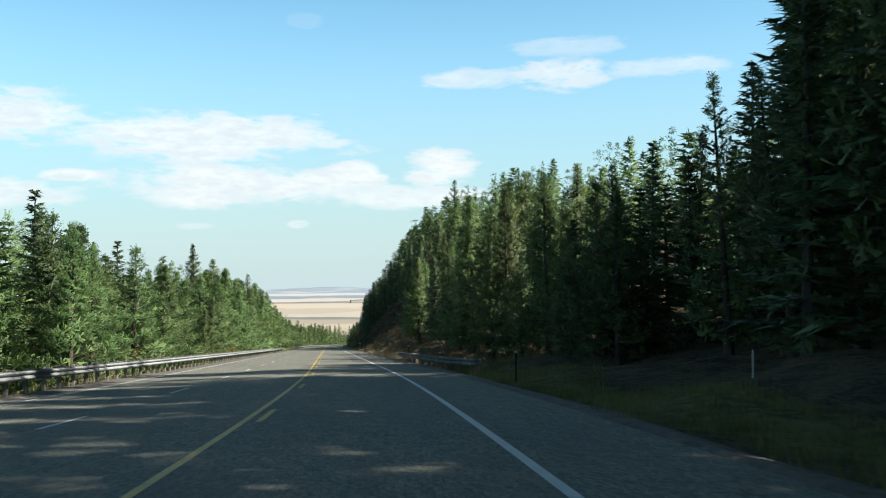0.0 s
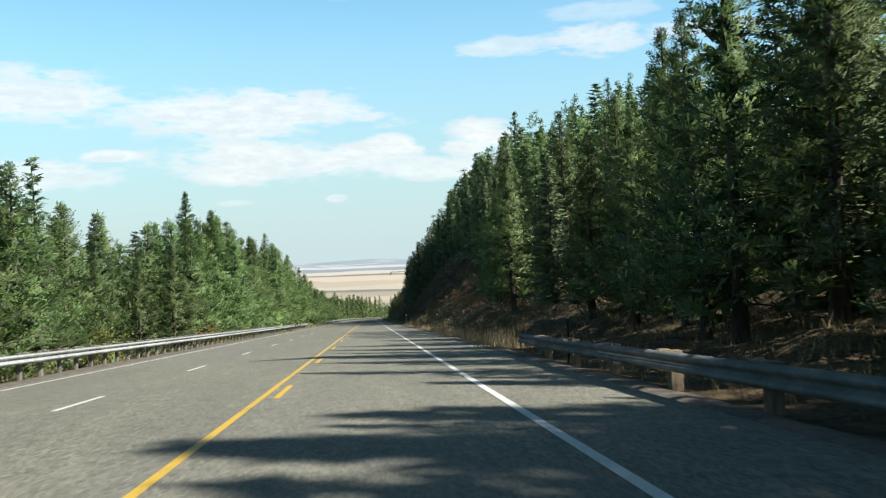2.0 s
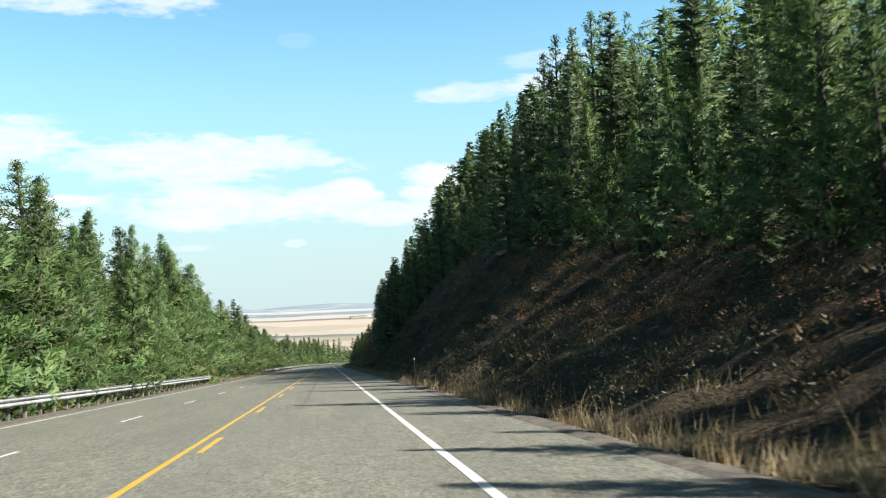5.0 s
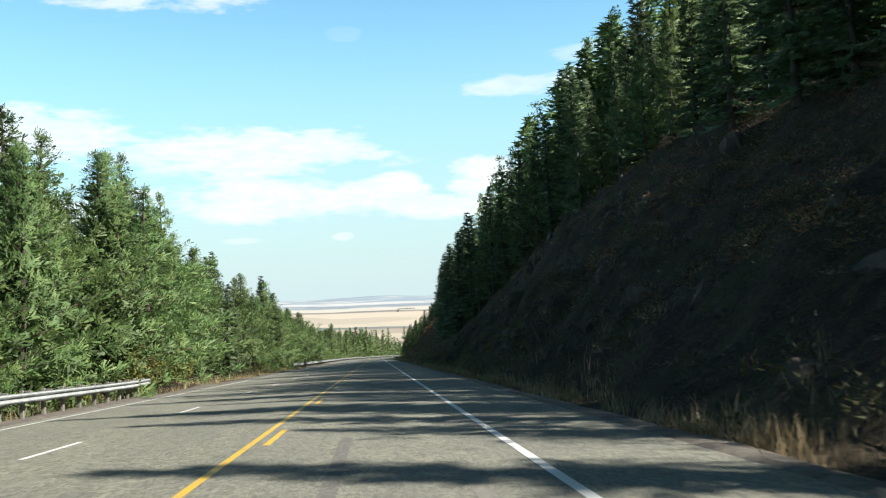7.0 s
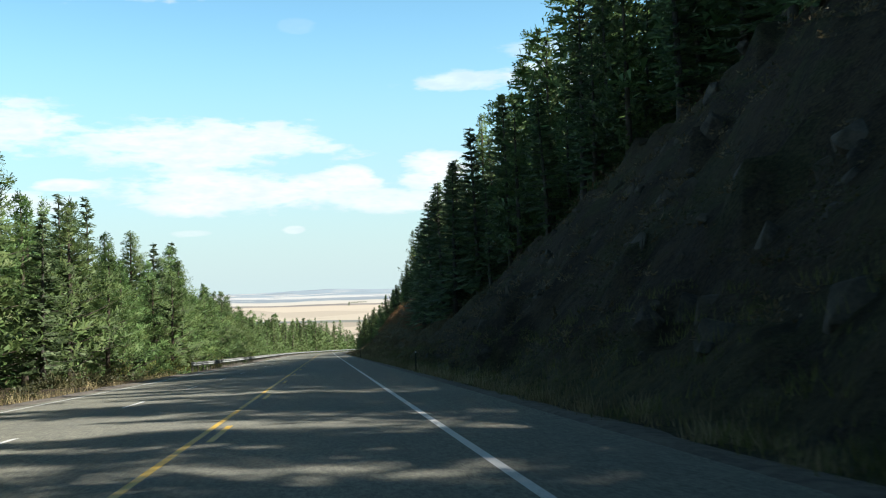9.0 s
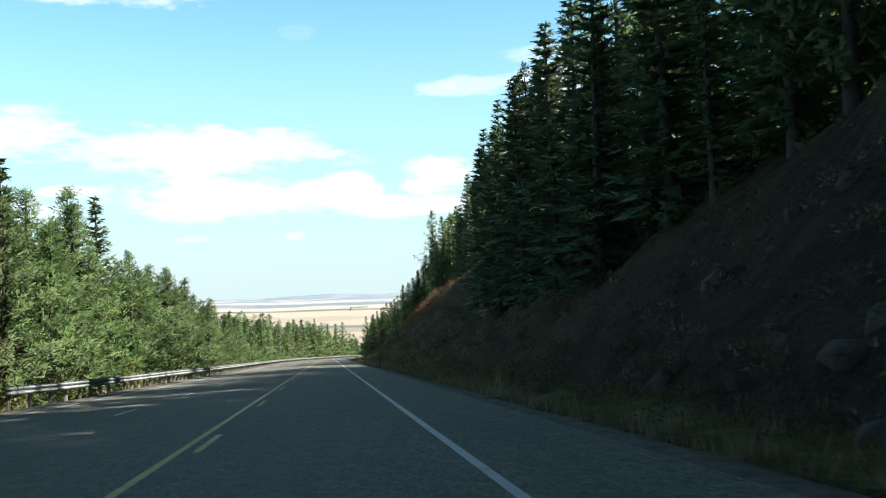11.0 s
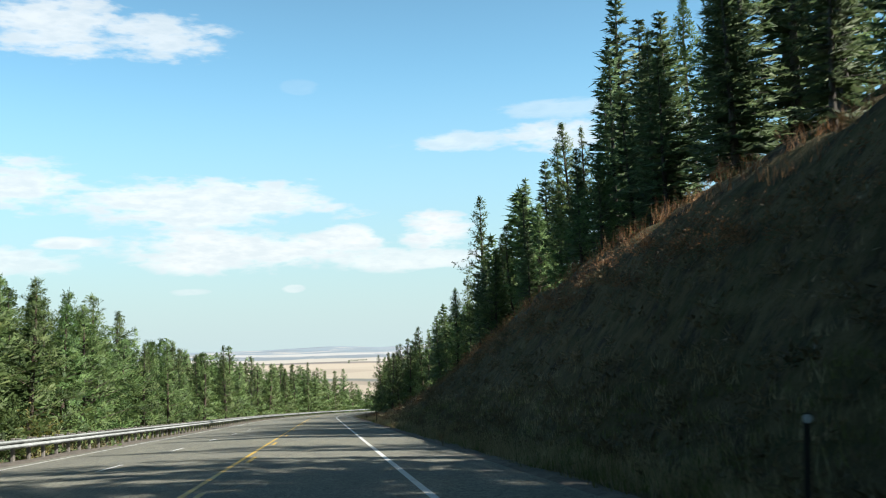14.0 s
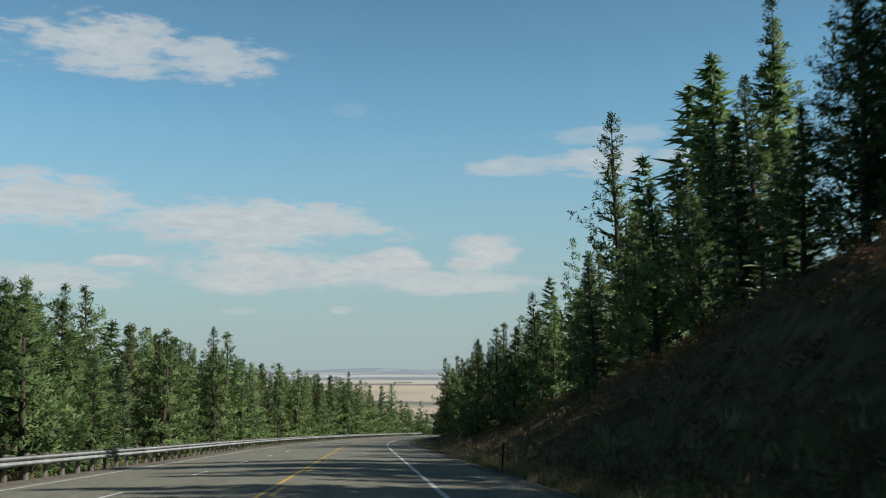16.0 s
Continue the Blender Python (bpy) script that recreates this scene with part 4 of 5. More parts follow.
planted = 0
for attempt in range(9000):
    if planted >= 320:
        break
    y = random.uniform(5, 640)
    u = -14.2 - abs(random.gauss(0, 1)) * 9.0
    room = tops(TOPS_LEFT, u, y) - (ground_z(u, y) - road_z(y))
    if u < -44 or room < 3 or not free(u, y, 3.0 if u > -22 else 3.4):
        continue
    tall = min(room, random.uniform(12, 22)) * random.choice((1.0, 1.0, 0.96, 0.88, 0.72)) * (1.08 if y < 112 else 1.0 if y < 430 else 0.97)
    if tall < 3.5:
        continue
    if u < -21.5:
        kind, i = random.choice((("deep", 0), ("fir", 1), ("deep", 1), ("thin_fir", 1), ("thin_fir", 0), ("fir", 2)))
    elif tall < 15 or u > -20:
        kind, i = ("young", random.randrange(4)) if random.random() < 0.8 else random.choice((("fir", 2), ("thin_fir", 0), ("fir", 0)))
    else:
        kind, i = random.choice((("pine", 0), ("pine", 1), ("young", 2), ("pine", 3), ("fir", 1), ("thin_fir", 1)))
    if y > 455 and kind != "deep":
        kind, i = ("small", i % 2) if random.random() < 0.85 else ("thin_fir", i % 2)
    elif kind == "young" and u < -17.0:
        kind, i = "bush", i % 3
    elif kind in ("fir", "thin_fir") and y < 455 and planted % 3:
        kind, i = "bush", i % 3
    plant(kind, i, u, y, tall, random.random() * 6.28, random.uniform(0.95, 1.3) if kind in ("young", "bush") else random.uniform(1.0, 1.25))
    planted += 1


for k in range(60):
    y, u = random.uniform(530, 690), -13.4 - abs(random.gauss(0, 1)) * 8
    if free(u, y, 2.6):
        plant("small", k % 2, u, y, max(4.5, (tops(TOPS_LEFT, u, y) - (ground_z(u, y) - road_z(y))) * random.uniform(0.7, 1.0)), random.random() * 6.28, random.uniform(1.1, 1.4))
for k in range(150):
    y, u = random.uniform(15, 560), random.uniform(-31, -19)
    room = tops(TOPS_LEFT, u, y) - (ground_z(u, y) - road_z(y))
    if room > 4 and free(u, y, 2.4):
        plant("deep", 0, u, y, room * random.uniform(0.6, 0.92), random.random() * 6.28, 1.15)


# pines and firs that close the wood's edge
sown = random.Random(23)
for kind, i, u, y, top, wide in (("big", 0, 10.3, 75.4, 12.6, 1.0), ("big", 1, 13.2, 74.4, 13.6, 1.0), ("pine", 2, -23.6, 207, 19.3, 1.35), ("big", 0, -13.9, 196, 12.2, 0.9), ("pine", 3, -27.4, 203, 20.6, 1.3), ("pine", 1, -21.4, 200, 17.0, 1.2), ("pine", 0, -18.4, 203, 14.6, 1.1),
                                 ("fir", 1, -46, 160, 23.8, 1.2), ("fir", 0, -43, 166, 21.0, 1.2), ("young", 1, -15.1, 363, 10.3, 1.2), ("young", 2, -16.6, 383.5, 10.9, 1.25), ("young", 0, -18.2, 371, 11.4, 1.25), ("young", 3, -19.0, 392, 12.0, 1.2),
                                 ("bush", 1, -22.5, 404, 13.2, 1.2), ("bush", 2, -17.4, 418, 10.6, 1.2), ("bush", 0, -20.8, 423, 11.6, 1.1), ("small", 0, -15.1, 496, 11.6, 1.2), ("small", 1, -37.1, 522, 20.0, 1.2)):
    plant(kind, i, u, y, top - (ground_z(u, y) - road_z(y)), sown.random() * 6.28, wide)
for k in range(110):
    u, y = sown.uniform(-40, -19.5), sown.uniform(62, 275)
    room = tops(TOPS_LEFT, u, y) - (ground_z(u, y) - road_z(y))
    if abs(y - 207) < 8 or not free(u, y, 2.2):
        continue
    plant(*sown.choice((("deep", 0), ("bush", 1), ("deep", 0), ("deep", 0), ("fir", 1))), u, y, room * sown.uniform(0.8, 0.98), sown.random() * 6.28, 1.15)

for k in range(150):
    y = sown.uniform(400, 640)
    u = -16.0 - abs(sown.gauss(0, 1)) * 9
    if free(u, y, 1.9):
        plant("deep", 0, u, y, max(4.5, (tops(TOPS_LEFT, u, y) - (ground_z(u, y) - road_z(y))) * sown.uniform(0.72, 1.0)), sown.random() * 6.28, 1.3)

# tall unseen pines back from the cut, added to shade the road at the start
for k, along in enumerate((9.5, 11.5, 13.5, 15, 17.5, 19, 21.5, 23.5, 25.5, 27.5, 29, 30.5, 32, 33.2, 34.6, 35.8, 37, 38.0, 43.9, 45.2, 46.4, 47.6)):
    u = 28.5 + 5.0 * (k % 2) + sown.uniform(-0.8, 0.8)
    y = along - 0.445 * u
    plant("deep", 0, u, y, (40 if along < 40 else 37) - sown.uniform(0, 3) - (ground_z(u, y) - road_z(y)), sown.random() * 6.28, 1.0 if along < 37 else 0.8)


# a dark clump at the start, and broad pines that stand out along the verge
for k, (u, y, tall) in enumerate(((12.6, 46, 6.5), (14.0, 49.5, 8.0), (13.4, 43.5, 6.0), (15.6, 46.5, 8.0), (12.0, 50.5, 7.0), (16.2, 52, 8.5), (10.8, 47.8, 5.0))):
    plant("dim_fir", k % 3, u, y, tall, k * 2.3, 1.3)
for k, (u, y, tall) in enumerate(((15.2, 24, 18), (16.4, 19, 19), (18.5, 22, 21), (21.6, 43, 19), (23.0, 46, 20), (25.2, 50, 20), (24.4, 47, 21), (27.2, 51, 20), (23.6, 42, 21), (26.4, 46, 22))):
    plant("dim_fir", k % 3, u, y, tall, k * 1.7, 1.25)
for k, (u, y, lift) in enumerate(((-16.5, 232, 1.12), (-18.8, 240, 1.12), (-20.5, 228, 1.08), (-15.4, 239, 1.1), (-19.4, 247, 1.08), (-16.0, 166, 1.0), (-18.6, 172, 1.04),
                                  (-15.2, 176, 1.0), (-20.4, 163, 1.0), (-17.0, 338, 1.18), (-20.0, 345, 1.2), (-15.6, 350, 1.1), (-22.2, 337, 1.12), (-18.0, 329, 1.08))):
    plant("young", k % 4, u, y, (tops(TOPS_LEFT, u, y) - ground_z(u, y) + road_z(y)) * lift, k * 2.1, 1.3)


# ---- the deep of the wood, joined ----
def turned(n, a):
    return np.stack([n[:, 0] * math.cos(a) - n[:, 1] * math.sin(a), n[:, 0] * math.sin(a) + n[:, 1] * math.cos(a), n[:, 2]], 1)


def deep_woods():
    r = rng(15)
    shapes = [pine_meshes(91 + i, 20, 4.4, 0.05, 150, 4, 1.85)[1] for i in range(2)] + [fir_meshes(95, 20, 3.6, 0.05, 90, 13, 1.4)[1]]
    edge = [pine_meshes(191 + i, 20, 4.6, 0.04, 230, 6, 1.45, slim=0.9)[1] for i in range(3)] + [fir_meshes(195, 20, 3.8, 0.04, 100, 12, 1.1)[1]]
    V, F, N, o = [], [], [], 0
    for u, y, tall, turn, wide in DEEP:
        v, f, n_ = shapes[r.integers(3)] if u > 0 else edge[r.integers(4)]
        s_ = tall / 20
        c, d = math.cos(turn) * s_ * wide, math.sin(turn) * s_ * wide
        V.append(np.stack([v[:, 0] * c - v[:, 1] * d + u + road_x(y), v[:, 0] * d + v[:, 1] * c + y, v[:, 2] * s_ + ground_z(u, y) - 0.2], 1))
        N.append(turned(n_, turn))
        F.append(f + o)
        o += len(v)
    ob = new("deep_woods", soft_mesh("deep_woods", np.concatenate(V), np.concatenate(F), NEEDLE_PINE, np.concatenate(N)))
    return tagged(ob, "dark crowns of the pine wood behind the front trees", "woods", kind="stuff")


deep_woods()


# ---- far woods, joined ----
def far_woods():
    r = rng(5)
    V, F, N, o = [], [], [], 0
    shapes = [pine_meshes(201 + i, 14, 3.2, 0.05, 70, 5, 1.6, young=True)[1] for i in range(3)] + [fir_meshes(211, 14, 2.3, 0.05, 46, 7, 1.3)[1]]

    def put(u, y, tall):
        nonlocal o
        v, f, n_ = shapes[r.integers(4)]
        a = r.random() * 6.28
        s = tall / 14
        c, d = math.cos(a) * s * 1.4, math.sin(a) * s * 1.4
        w_ = np.stack([v[:, 0] * c - v[:, 1] * d + u + road_x(y), v[:, 0] * d + v[:, 1] * c + y, v[:, 2] * s + land_z(u, y) - 0.2], 1)
        V.append(w_)
        N.append(turned(n_, a))
        F.append(f + o)
        o += len(v)

    for k in range(430):          # round the bend and beyond
        y = r.uniform(610, 900)
        u = -13.5 - abs(r.normal(0, 22)) if r.random() < 0.8 else r.uniform(9, 50)
        put(u, y, r.uniform(7, 12.5) + (2.5 if u < -40 else 0))
    for k in range(140):          # behind the verge trees
        y = r.uniform(30, 640)
        u = r.uniform(-62, -38)
        put(u, y, max(6, (tops(TOPS_LEFT, max(u, -60), y) - ground_z(u, y) + road_z(y)) * r.uniform(0.65, 0.9)))
    for k in range(90):           # the wood below the road
        y = r.uniform(-60, 640)
        u = r.uniform(-150, -58)
        put(u, y, r.uniform(8, 13))
    for k in range(60):           # behind the cut's trees
        y = r.uniform(-60, 620)
        u = r.uniform(54, 130)
        put(u, y, r.uniform(12, 18))
    ob = new("far_woods", soft_mesh("far_woods", np.concatenate(V), np.concatenate(F), NEEDLE_YOUNG, np.concatenate(N)))
    return tagged(ob, "distant green pine woods along the bend", "woods", kind="stuff")


far_woods()


def windbreak():
    r = rng(9)
    spots = [(96 + i * 3.2, 4150 + r.normal(0, 1.5)) for i in range(22)] + [(97 - i * 0.4, 4150 - i * 9) for i in range(10)]
    c, a, l, w_ = [], [], [], []
    for x, y in spots:
        for k in range(10):
            c.append((x + r.normal(0, 1.5), y + r.normal(0, 2), land_z(x - road_x(y), y) + r.uniform(0, 3)))
            a.append((r.normal(0, 0.4), r.normal(0, 0.4), 1.0))
            l.append(r.uniform(1.2, 2.6))
            w_.append(2.0)
    v, f = blades(np.array(c), np.array(a), np.array(l), np.array(w_), r)
    tagged(new("windbreak", mesh_of("windbreak", v, f, NEEDLE_FIR)), "dark row of trees far out on the plain", "tree row", kind="stuff")


windbreak()


# ---- grasses, scrub and stones on the verges ----
def grass_stuff(name, label, mat, spots, tall, count, spread, r, thick=1.0):
    c, a, l, w_ = [], [], [], []
    for u, y, s in spots:
        base = np.array([u + road_x(y), y, ground_z(u, y) - 0.03])
        for k in range(count):
            c.append(base + np.array([r.normal(0, spread), r.normal(0, spread), 0]))
            a.append((r.normal(0, 0.28), r.normal(0, 0.28), 1.0))
            l.append(tall * s * r.uniform(0.5, 1.2))
            w_.append(thick * (0.014 + 0.014 * r.random()))
    v, f = blades(np.array(c), np.array(a), np.array(l), np.array(w_), r)
    return tagged(new(name, mesh_of(name, v, f, mat)), label, "grass", kind="stuff")


r = rng(21)
spots = [(5.0 + float(r.normal(0, 0.5)), 106.5 + float(r.normal(0, 1.3)), r.uniform(0.7, 1.3)) for k in range(34)] + [(4.9 + float(r.normal(0, 0.35)), 86.5 + float(r.normal(0, 1.5)), r.uniform(0.7, 1.5)) for k in range(16)]
grass_stuff("golden_bunch_grass", "tall golden bunch grass at the asphalt edge", DRY_GRASS, spots, 0.68, 34, 0.22, r, 0.7)
spots = [(PAVE_R + 0.55 + abs(r.normal(0, 0.6)), r.uniform(86, 430), r.uniform(0.6, 1.4)) for k in range(1100)]
grass_stuff("dry_grass", "dry straw-coloured grass along the asphalt edge", DRY_GRASS, spots, 0.40, 17, 0.13, r)
spots = [(PAVE_R + 1.0 + abs(r.normal(0, 1.3)), r.uniform(90, 215), r.uniform(0.4, 0.9)) for k in range(200)]
grass_stuff("tall_dry_grass", "tall dry seeding grass at the foot of the bank", DRY_GRASS, spots, 0.9, 9, 0.2, r)
spots = [(PAVE_R + r.uniform(0.6, 4.3), r.choice((r.uniform(0, 50), r.uniform(215, 440), r.uniform(215, 440), r.uniform(300, 420))), r.uniform(0.5, 1.4)) for k in range(4200)]
grass_stuff("green_grass", "low green grass in the roadside ditch", GREEN_GRASS, spots, 0.28, 17, 0.22, r)
spots = [(PAVE_R + r.uniform(1.0, 9.0), r.uniform(46, 135), r.uniform(0.5, 1.3)) for k in range(900)]
grass_stuff("woodland_grass", "brown dry grass under the first trees", BANK_GRASS, spots, 0.42, 11, 0.22, r)
spots = [(PAVE_R + r.uniform(1.2, 4.6), r.uniform(335, 460), r.uniform(0.6, 1.4)) for k in range(1000)]
grass_stuff("pale_grass", "pale straw grass at the foot of the shaded bank", DRY_GRASS, spots, 0.42, 26, 0.24, r, 0.6)
spots = [(PAVE_L - 1.2 - abs(r.normal(0, 0.9)), r.uniform(20, 560), r.uniform(0.6, 1.4)) for k in range(900)]
grass_stuff("verge_grass", "straw and green grass behind the guardrail", DRY_GRASS, spots, 0.5, 9, 0.16, r)


def scrub_stuff(name, label, mat, spots, per, size, r):
    c, a, l, w_ = [], [], [], []
    for u, y, s in spots:
        base = np.array([u + road_x(y), y, ground_z(u, y)])
        for k in range(per):
            d = r.normal(0, 1, 3)
            d[2] = abs(d[2]) * 0.8 + 0.1
            c.append(base + d * s * 0.34)
            a.append(d + r.normal(0, 0.5, 3))
            l.append(size * s * r.uniform(0.5, 1.1))
            w_.append(size * s * 0.32 + 0.012)
    v, f = blades(np.array(c), np.array(a), np.array(l), np.array(w_), r)
    return tagged(new(name, mesh_of(name, v, f, mat)), label, "scrub", kind="stuff")


def on_bank(s0, s1, y0=95, y1=470):
    y = r.uniform(y0, y1)
    return PAVE_R + 1.4 + table(CREST_RUN, y) * r.uniform(s0, s1), y


scrub_stuff("bank_scrub", "low olive scrub scattered over the cut bank", SCRUB, [(*on_bank(0.05, 1.2, 95, 300), r.uniform(0.3, 1.1)) for k in range(900)] + [(*on_bank(0.0, 1.0, 138, 228), r.uniform(0.5, 1.3)) for k in range(600)] + [(*on_bank(0.3, 1.1, 300, 470), r.uniform(0.3, 0.8)) for k in range(160)], 90, 0.11, r)
scrub_stuff("bank_dry_clumps", "dry bunch grass clumps on the cut bank", BANK_GRASS, [(*on_bank(0.1, 1.1), r.uniform(0.3, 0.7)) for k in range(1700)] + [(*on_bank(0.05, 1.1, 335, 465), r.uniform(0.3, 0.7)) for k in range(900)], 26, 0.34, r)
spots = []
for k in range(420):
    y = r.uniform(330, 470)
    spots.append((PAVE_R + 1.2 + table(CREST_RUN, y) * r.uniform(0.95, 1.25), y, r.uniform(0.4, 1.0)))
spots += [(*on_bank(0.3, 1.15, 135, 225), r.uniform(0.4, 1.1)) for k in range(420)]
spots += [(float(r.uniform(5.6, 10.5)), float(r.uniform(432, 474)), r.uniform(0.4, 1.0)) for k in range(70)]
scrub_stuff("crest_brush", "russet dry brush along the crest of the bank", RUSSET, spots, 110, 0.11, r)
spots = []
for k in range(420):
    y = r.uniform(340, 445)
    spots.append((PAVE_R + 2.9 + table(CREST_RUN, y) * r.uniform(0.9, 1.5), y, r.uniform(0.6, 1.4)))
grass_stuff("crest_grass", "golden russet grass along the crest of the bank", RUSSET, spots, 0.6, 13, 0.2, r)
spots = [(-13.4 - abs(r.normal(0, 0.8)), r.uniform(40, 560), r.uniform(0.6, 1.5)) for k in range(330)]
scrub_stuff("verge_shrubs", "green and yellowing shrubs below the trees", SCRUB, spots, 130, 0.22, r)


def shrub_kind(seed, label, leaf=SHRUB_LEAF):
    rr = rng(seed)
    thing = tagged(new("shrub"), label, "shrub", group="verge shrubs")
    tv, tf, c, a = [], [], [], []
    for k in range(14):
        tip = np.array([rr.normal(0, 0.5), rr.normal(0, 0.5), rr.uniform(0.9, 2.2)])
        limb(tv, tf, np.array([rr.normal(0, 0.08), rr.normal(0, 0.08), 0.0]), tip, 0.022)
        for j in range(75):
            s_ = rr.uniform(0.25, 1.0)
            c.append(tip * s_ + rr.normal(0, 0.17 + 0.1 * (1 - s_), 3))
            a.append(np.array([tip[0], tip[1], 0.5]) + rr.normal(0, 0.7, 3))
    c = np.array(c)
    c[:, 2] = np.maximum(c[:, 2], 0.08)
    v, f = blades(c, np.array(a), rr.uniform(0.10, 0.2, len(c)), rr.uniform(0.06, 0.1, len(c)), rr, away(c))
    part("branches", mesh_of("branches", tv, tf, BARK_FIR), thing)
    part("foliage", mesh_of("foliage", v, f, leaf), thing)
    return thing


shrubs = [shrub_kind(501 + i, "leafy shrub turning yellow-green below the pines") for i in range(3)]
for k, (u, y, s_) in enumerate(((-13.9, 134, 1.25), (-14.6, 137, 1.1))):
    golden = shrub_kind(511 + k, "bushy shrub in orange-yellow autumn leaf behind the guardrail", AUTUMN_LEAF)
    golden.matrix_basis = Matrix.Translation((u + road_x(y), y, ground_z(u, y) - 0.05)) @ Matrix.Scale(s_, 4)
places = [(-13.6, 154), (-13.9, 228), (-14.3, 233), (-13.4, 98), (-13.7, 322), (-13.5, 318)] + [(-13.3 - 1.6 * float(r.random()), float(r.uniform(55, 450))) for k in range(20)]
for k, (u, y) in enumerate(places):
    s_ = float(r.uniform(0.7, 1.25)) * (1.5 if k in (1, 2) else 1.0)
    m = Matrix.Translation((u + road_x(y), y, ground_z(u, y) - 0.05)) @ Matrix.Rotation(float(r.uniform(0, 6.28)), 4, "Z") @ Matrix.Scale(s_, 4)
    if k < 3:
        shrubs[k].matrix_basis = m
    else:
        proto = shrubs[k % 3]
        keep = proto.matrix_basis.copy()
        proto.matrix_basis = Matrix.Identity(4)
        copy_thing(proto, m)
        proto.matrix_basis = keep


def stone_mesh(seed):
    rr = rng(seed)
    bm = bmesh.new()
    bmesh.ops.create_icosphere(bm, subdivisions=1, radius=0.5)
    for v in bm.verts:
        v.co *= rr.uniform(0.7, 1.15)
        v.co.z *= 0.7
    me = bpy.data.meshes.new("stone")
    bm.to_mesh(me)
    bm.free()
    me.materials.append(ROCK)
    return me


stones = [stone_mesh(301 + i) for i in range(5)]
for k in range(70):
    u, y = on_bank(0.0, 0.6, 130, 300)
    s = float(r.uniform(0.18, 0.5))
    ob = tagged(new("stone", stones[k % 5]), "dark angular basalt stone lying on the bank", "stone", group="bank stones")
    ob.matrix_basis = Matrix.Translation((u + road_x(y), y, ground_z(u, y) + 0.06 * s)) @ pose(0, 0, 0, float(r.uniform(-25, 25)), float(r.uniform(-25, 25)), float(r.uniform(0, 360))) @ Matrix.Scale(s, 4)


def outcrop_mesh(seed):
    """An angular, split basalt block: the hull of a few scattered points."""
    rr = rng(seed)
    bm = bmesh.new()
    for k in range(16):
        p = rr.normal(0, 1, 3)
        p /= np.linalg.norm(p)
        bm.verts.new((p * rr.uniform(0.36, 0.5, 3) * (1.0, 1.0, 1.25)).tolist())
    hull = bmesh.ops.convex_hull(bm, input=bm.verts[:])
    bmesh.ops.delete(bm, geom=[g for g in hull["geom_interior"] if isinstance(g, bmesh.types.BMVert)], context="VERTS")
    bmesh.ops.bevel(bm, geom=bm.edges[:], offset=0.02, segments=1, affect="EDGES")
    me = bpy.data.meshes.new("outcrop")
    bm.to_mesh(me)
    bm.free()
    me.materials.append(ROCK)
    return me


outcrops = [outcrop_mesh(331 + i) for i in range(6)]
for k in range(260):
    u, y = on_bank(0.08, 0.98, 180, 292)
    s = float(r.uniform(0.45, 1.0)) ** 2 * 1.5
    ob = tagged(new("rock_outcrop", outcrops[k % 6]), "dark jointed basalt block standing out of the cut bank", "rock", group="bank outcrops")
    ob.matrix_basis = Matrix.Translation((u + road_x(y), y, ground_z(u, y) - 0.26 * s)) @ pose(0, 0, 0, float(r.uniform(-20, 20)), float(r.uniform(-35, 5)), float(r.uniform(0, 360))) @ Matrix.Diagonal((s * float(r.uniform(0.7, 1.1)), s, s * float(r.uniform(0.7, 1.2)), 1))


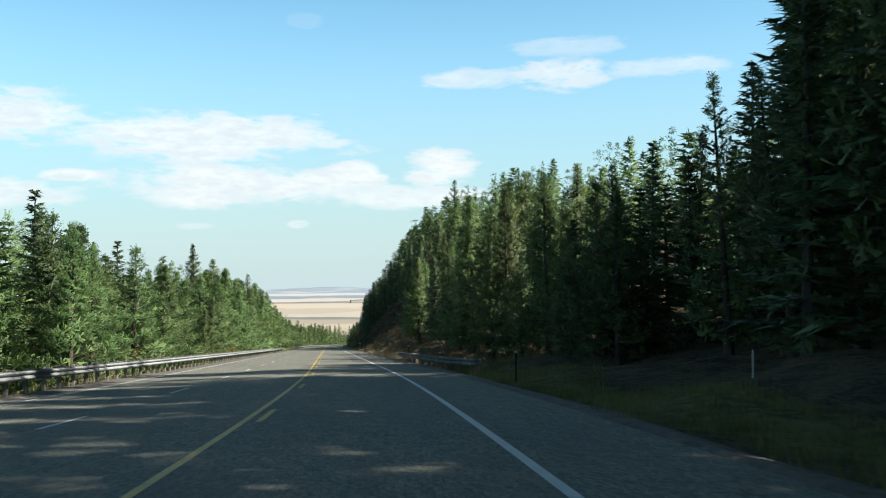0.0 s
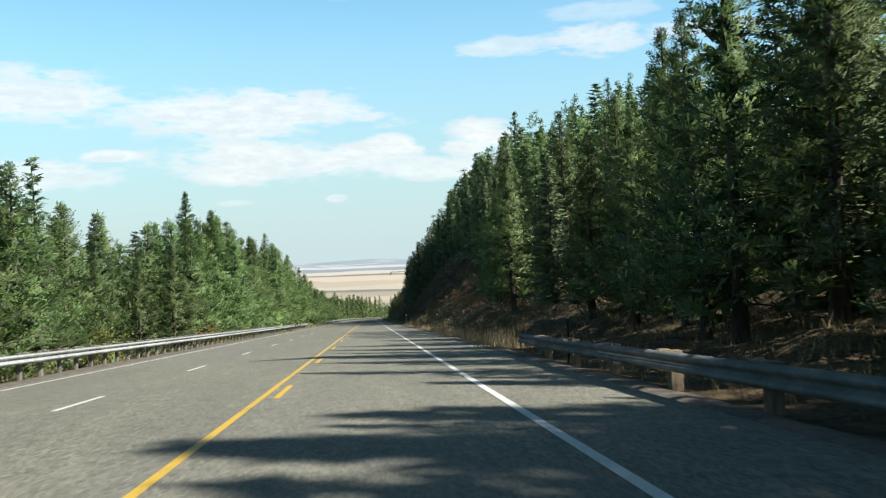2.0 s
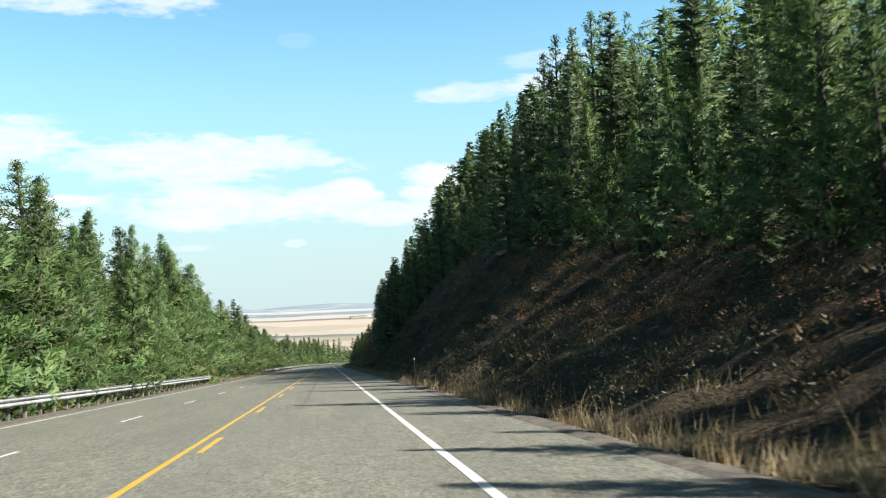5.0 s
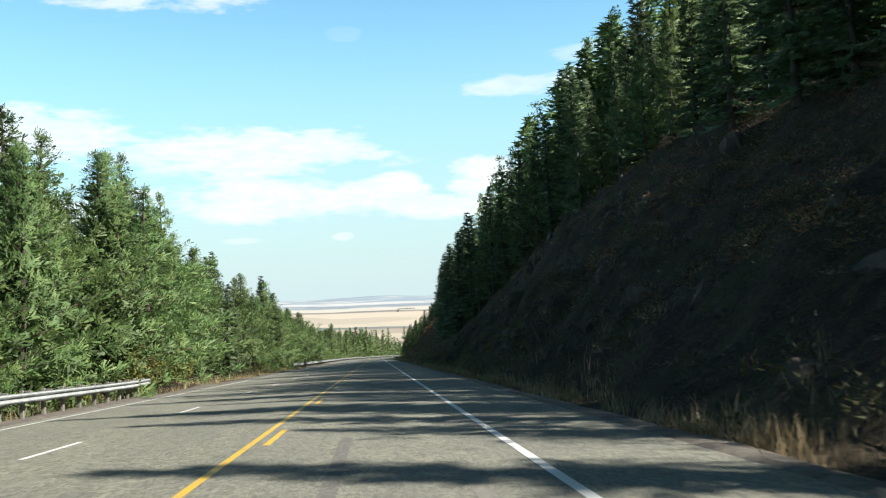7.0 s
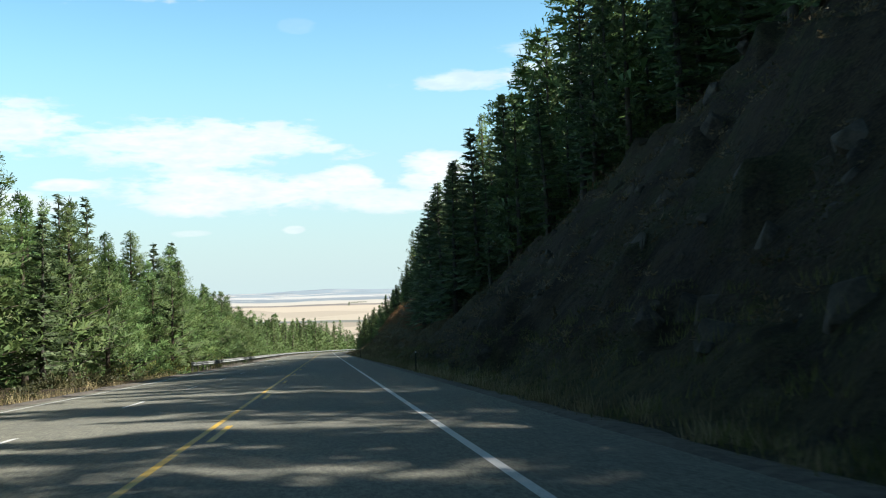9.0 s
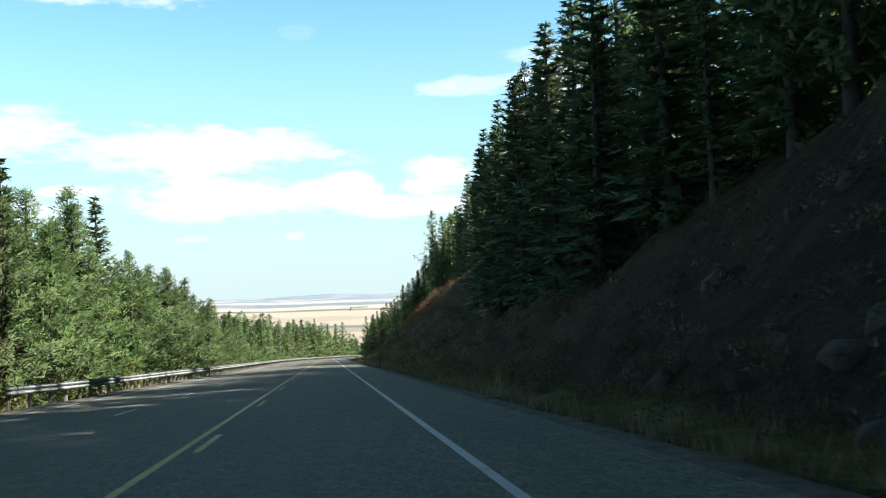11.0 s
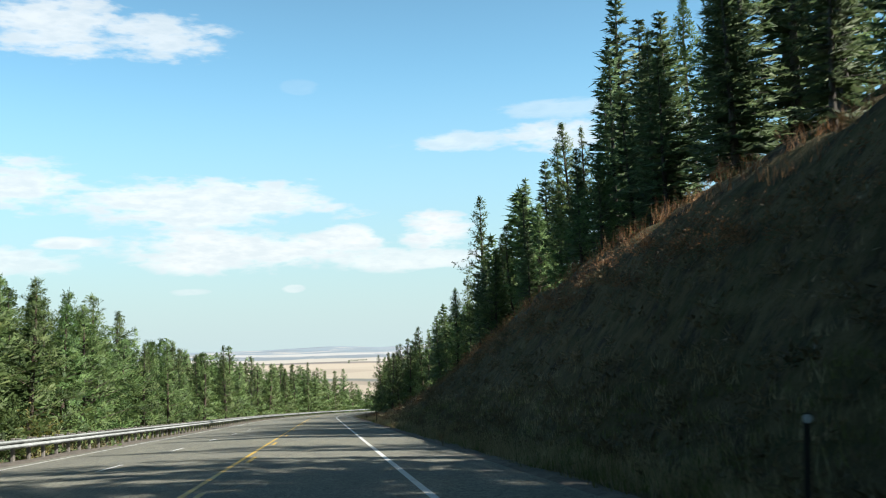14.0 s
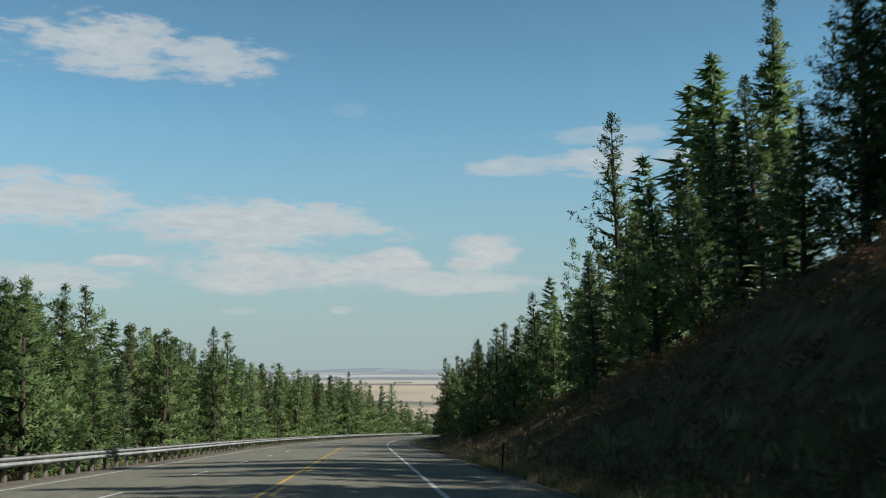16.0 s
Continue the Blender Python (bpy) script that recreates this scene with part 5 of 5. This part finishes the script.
# ---- dry weeds and a stake at the road's edge ----
def dry_weed(u, y, tall, seed):
    r = rng(seed)
    thing = tagged(new("dry_weed"), "dead brown branching weed at the road's edge", "weed", group="roadside weeds")
    thing.matrix_basis = Matrix.Translation((u + road_x(y), y, ground_z(u, y) - 0.03))
    verts, faces = [], []
    for k in range(4):
        tip = np.array([r.normal(0, 0.22), r.normal(0, 0.22), 1.0]) * tall * r.uniform(0.7, 1.0)
        limb(verts, faces, np.array([0.0, 0, 0]), tip, 0.012)
        for j in range(7):
            a = tip * r.uniform(0.35, 0.95)
            limb(verts, faces, a, a + np.array([r.normal(0, 0.16), r.normal(0, 0.16), r.uniform(0.05, 0.3)]) * tall, 0.007)
    heads = [np.array(v) for v in verts[3::4]]
    c = np.repeat(np.array(heads), 9, 0)
    v, f = blades(c + r.normal(0, 0.02, c.shape), r.normal(0, 0.6, c.shape) + (0, 0, 0.5), r.uniform(0.025, 0.06, len(c)), np.full(len(c), 0.012), r)
    faces += [tuple(int(k) + len(verts) for k in tri) for tri in f]
    verts += list(v)
    part("stem", mesh_of("stem", verts, faces, DEAD_STALK), thing)


for i, (u, y, tall) in enumerate(((4.12, 373.2, 1.0), (4.7, 385, 1.1), (4.5, 88.5, 1.0), (4.9, 91, 1.25), (5.4, 93.5, 1.1), (4.6, 97, 0.8), (5.0, 152, 1.0), (4.8, 160, 1.2), (5.3, 166, 1.0), (5.6, 155, 1.0), (5.9, 157.5, 1.2), (5.2, 157, 0.9), (6.2, 160.5, 1.1), (5.5, 162.5, 0.9), (6.0, 164.5, 1.0), (5.0, 168.5, 0.9), (5.8, 171, 1.0), (4.7, 202, 1.1))):
    dry_weed(u, y, tall, 400 + i)
stake = tagged(new("stake", beveled_box("stake", 0.05, 0.04, 0.42, WOOD_TAN, 0.006)), "short pale wooden survey stake beside the asphalt", "stake")
stake.matrix_basis = Matrix.Translation((4.35, 147.6, ground_z(4.35, 147.6) - 0.06)) @ pose(0, 0, 0, 3, -6, 15)
white_stake = tagged(new("stake", beveled_box("white_stake", 0.028, 0.022, 0.8, WHITE, 0.004)), "thin white-painted stake in the grass at the wood's edge", "stake")
white_stake.matrix_basis = Matrix.Translation((8.9, 22.1, ground_z(8.9 - road_x(22.1), 22.1) - 0.08)) @ pose(0, 0, 0, 0, 1, 10)
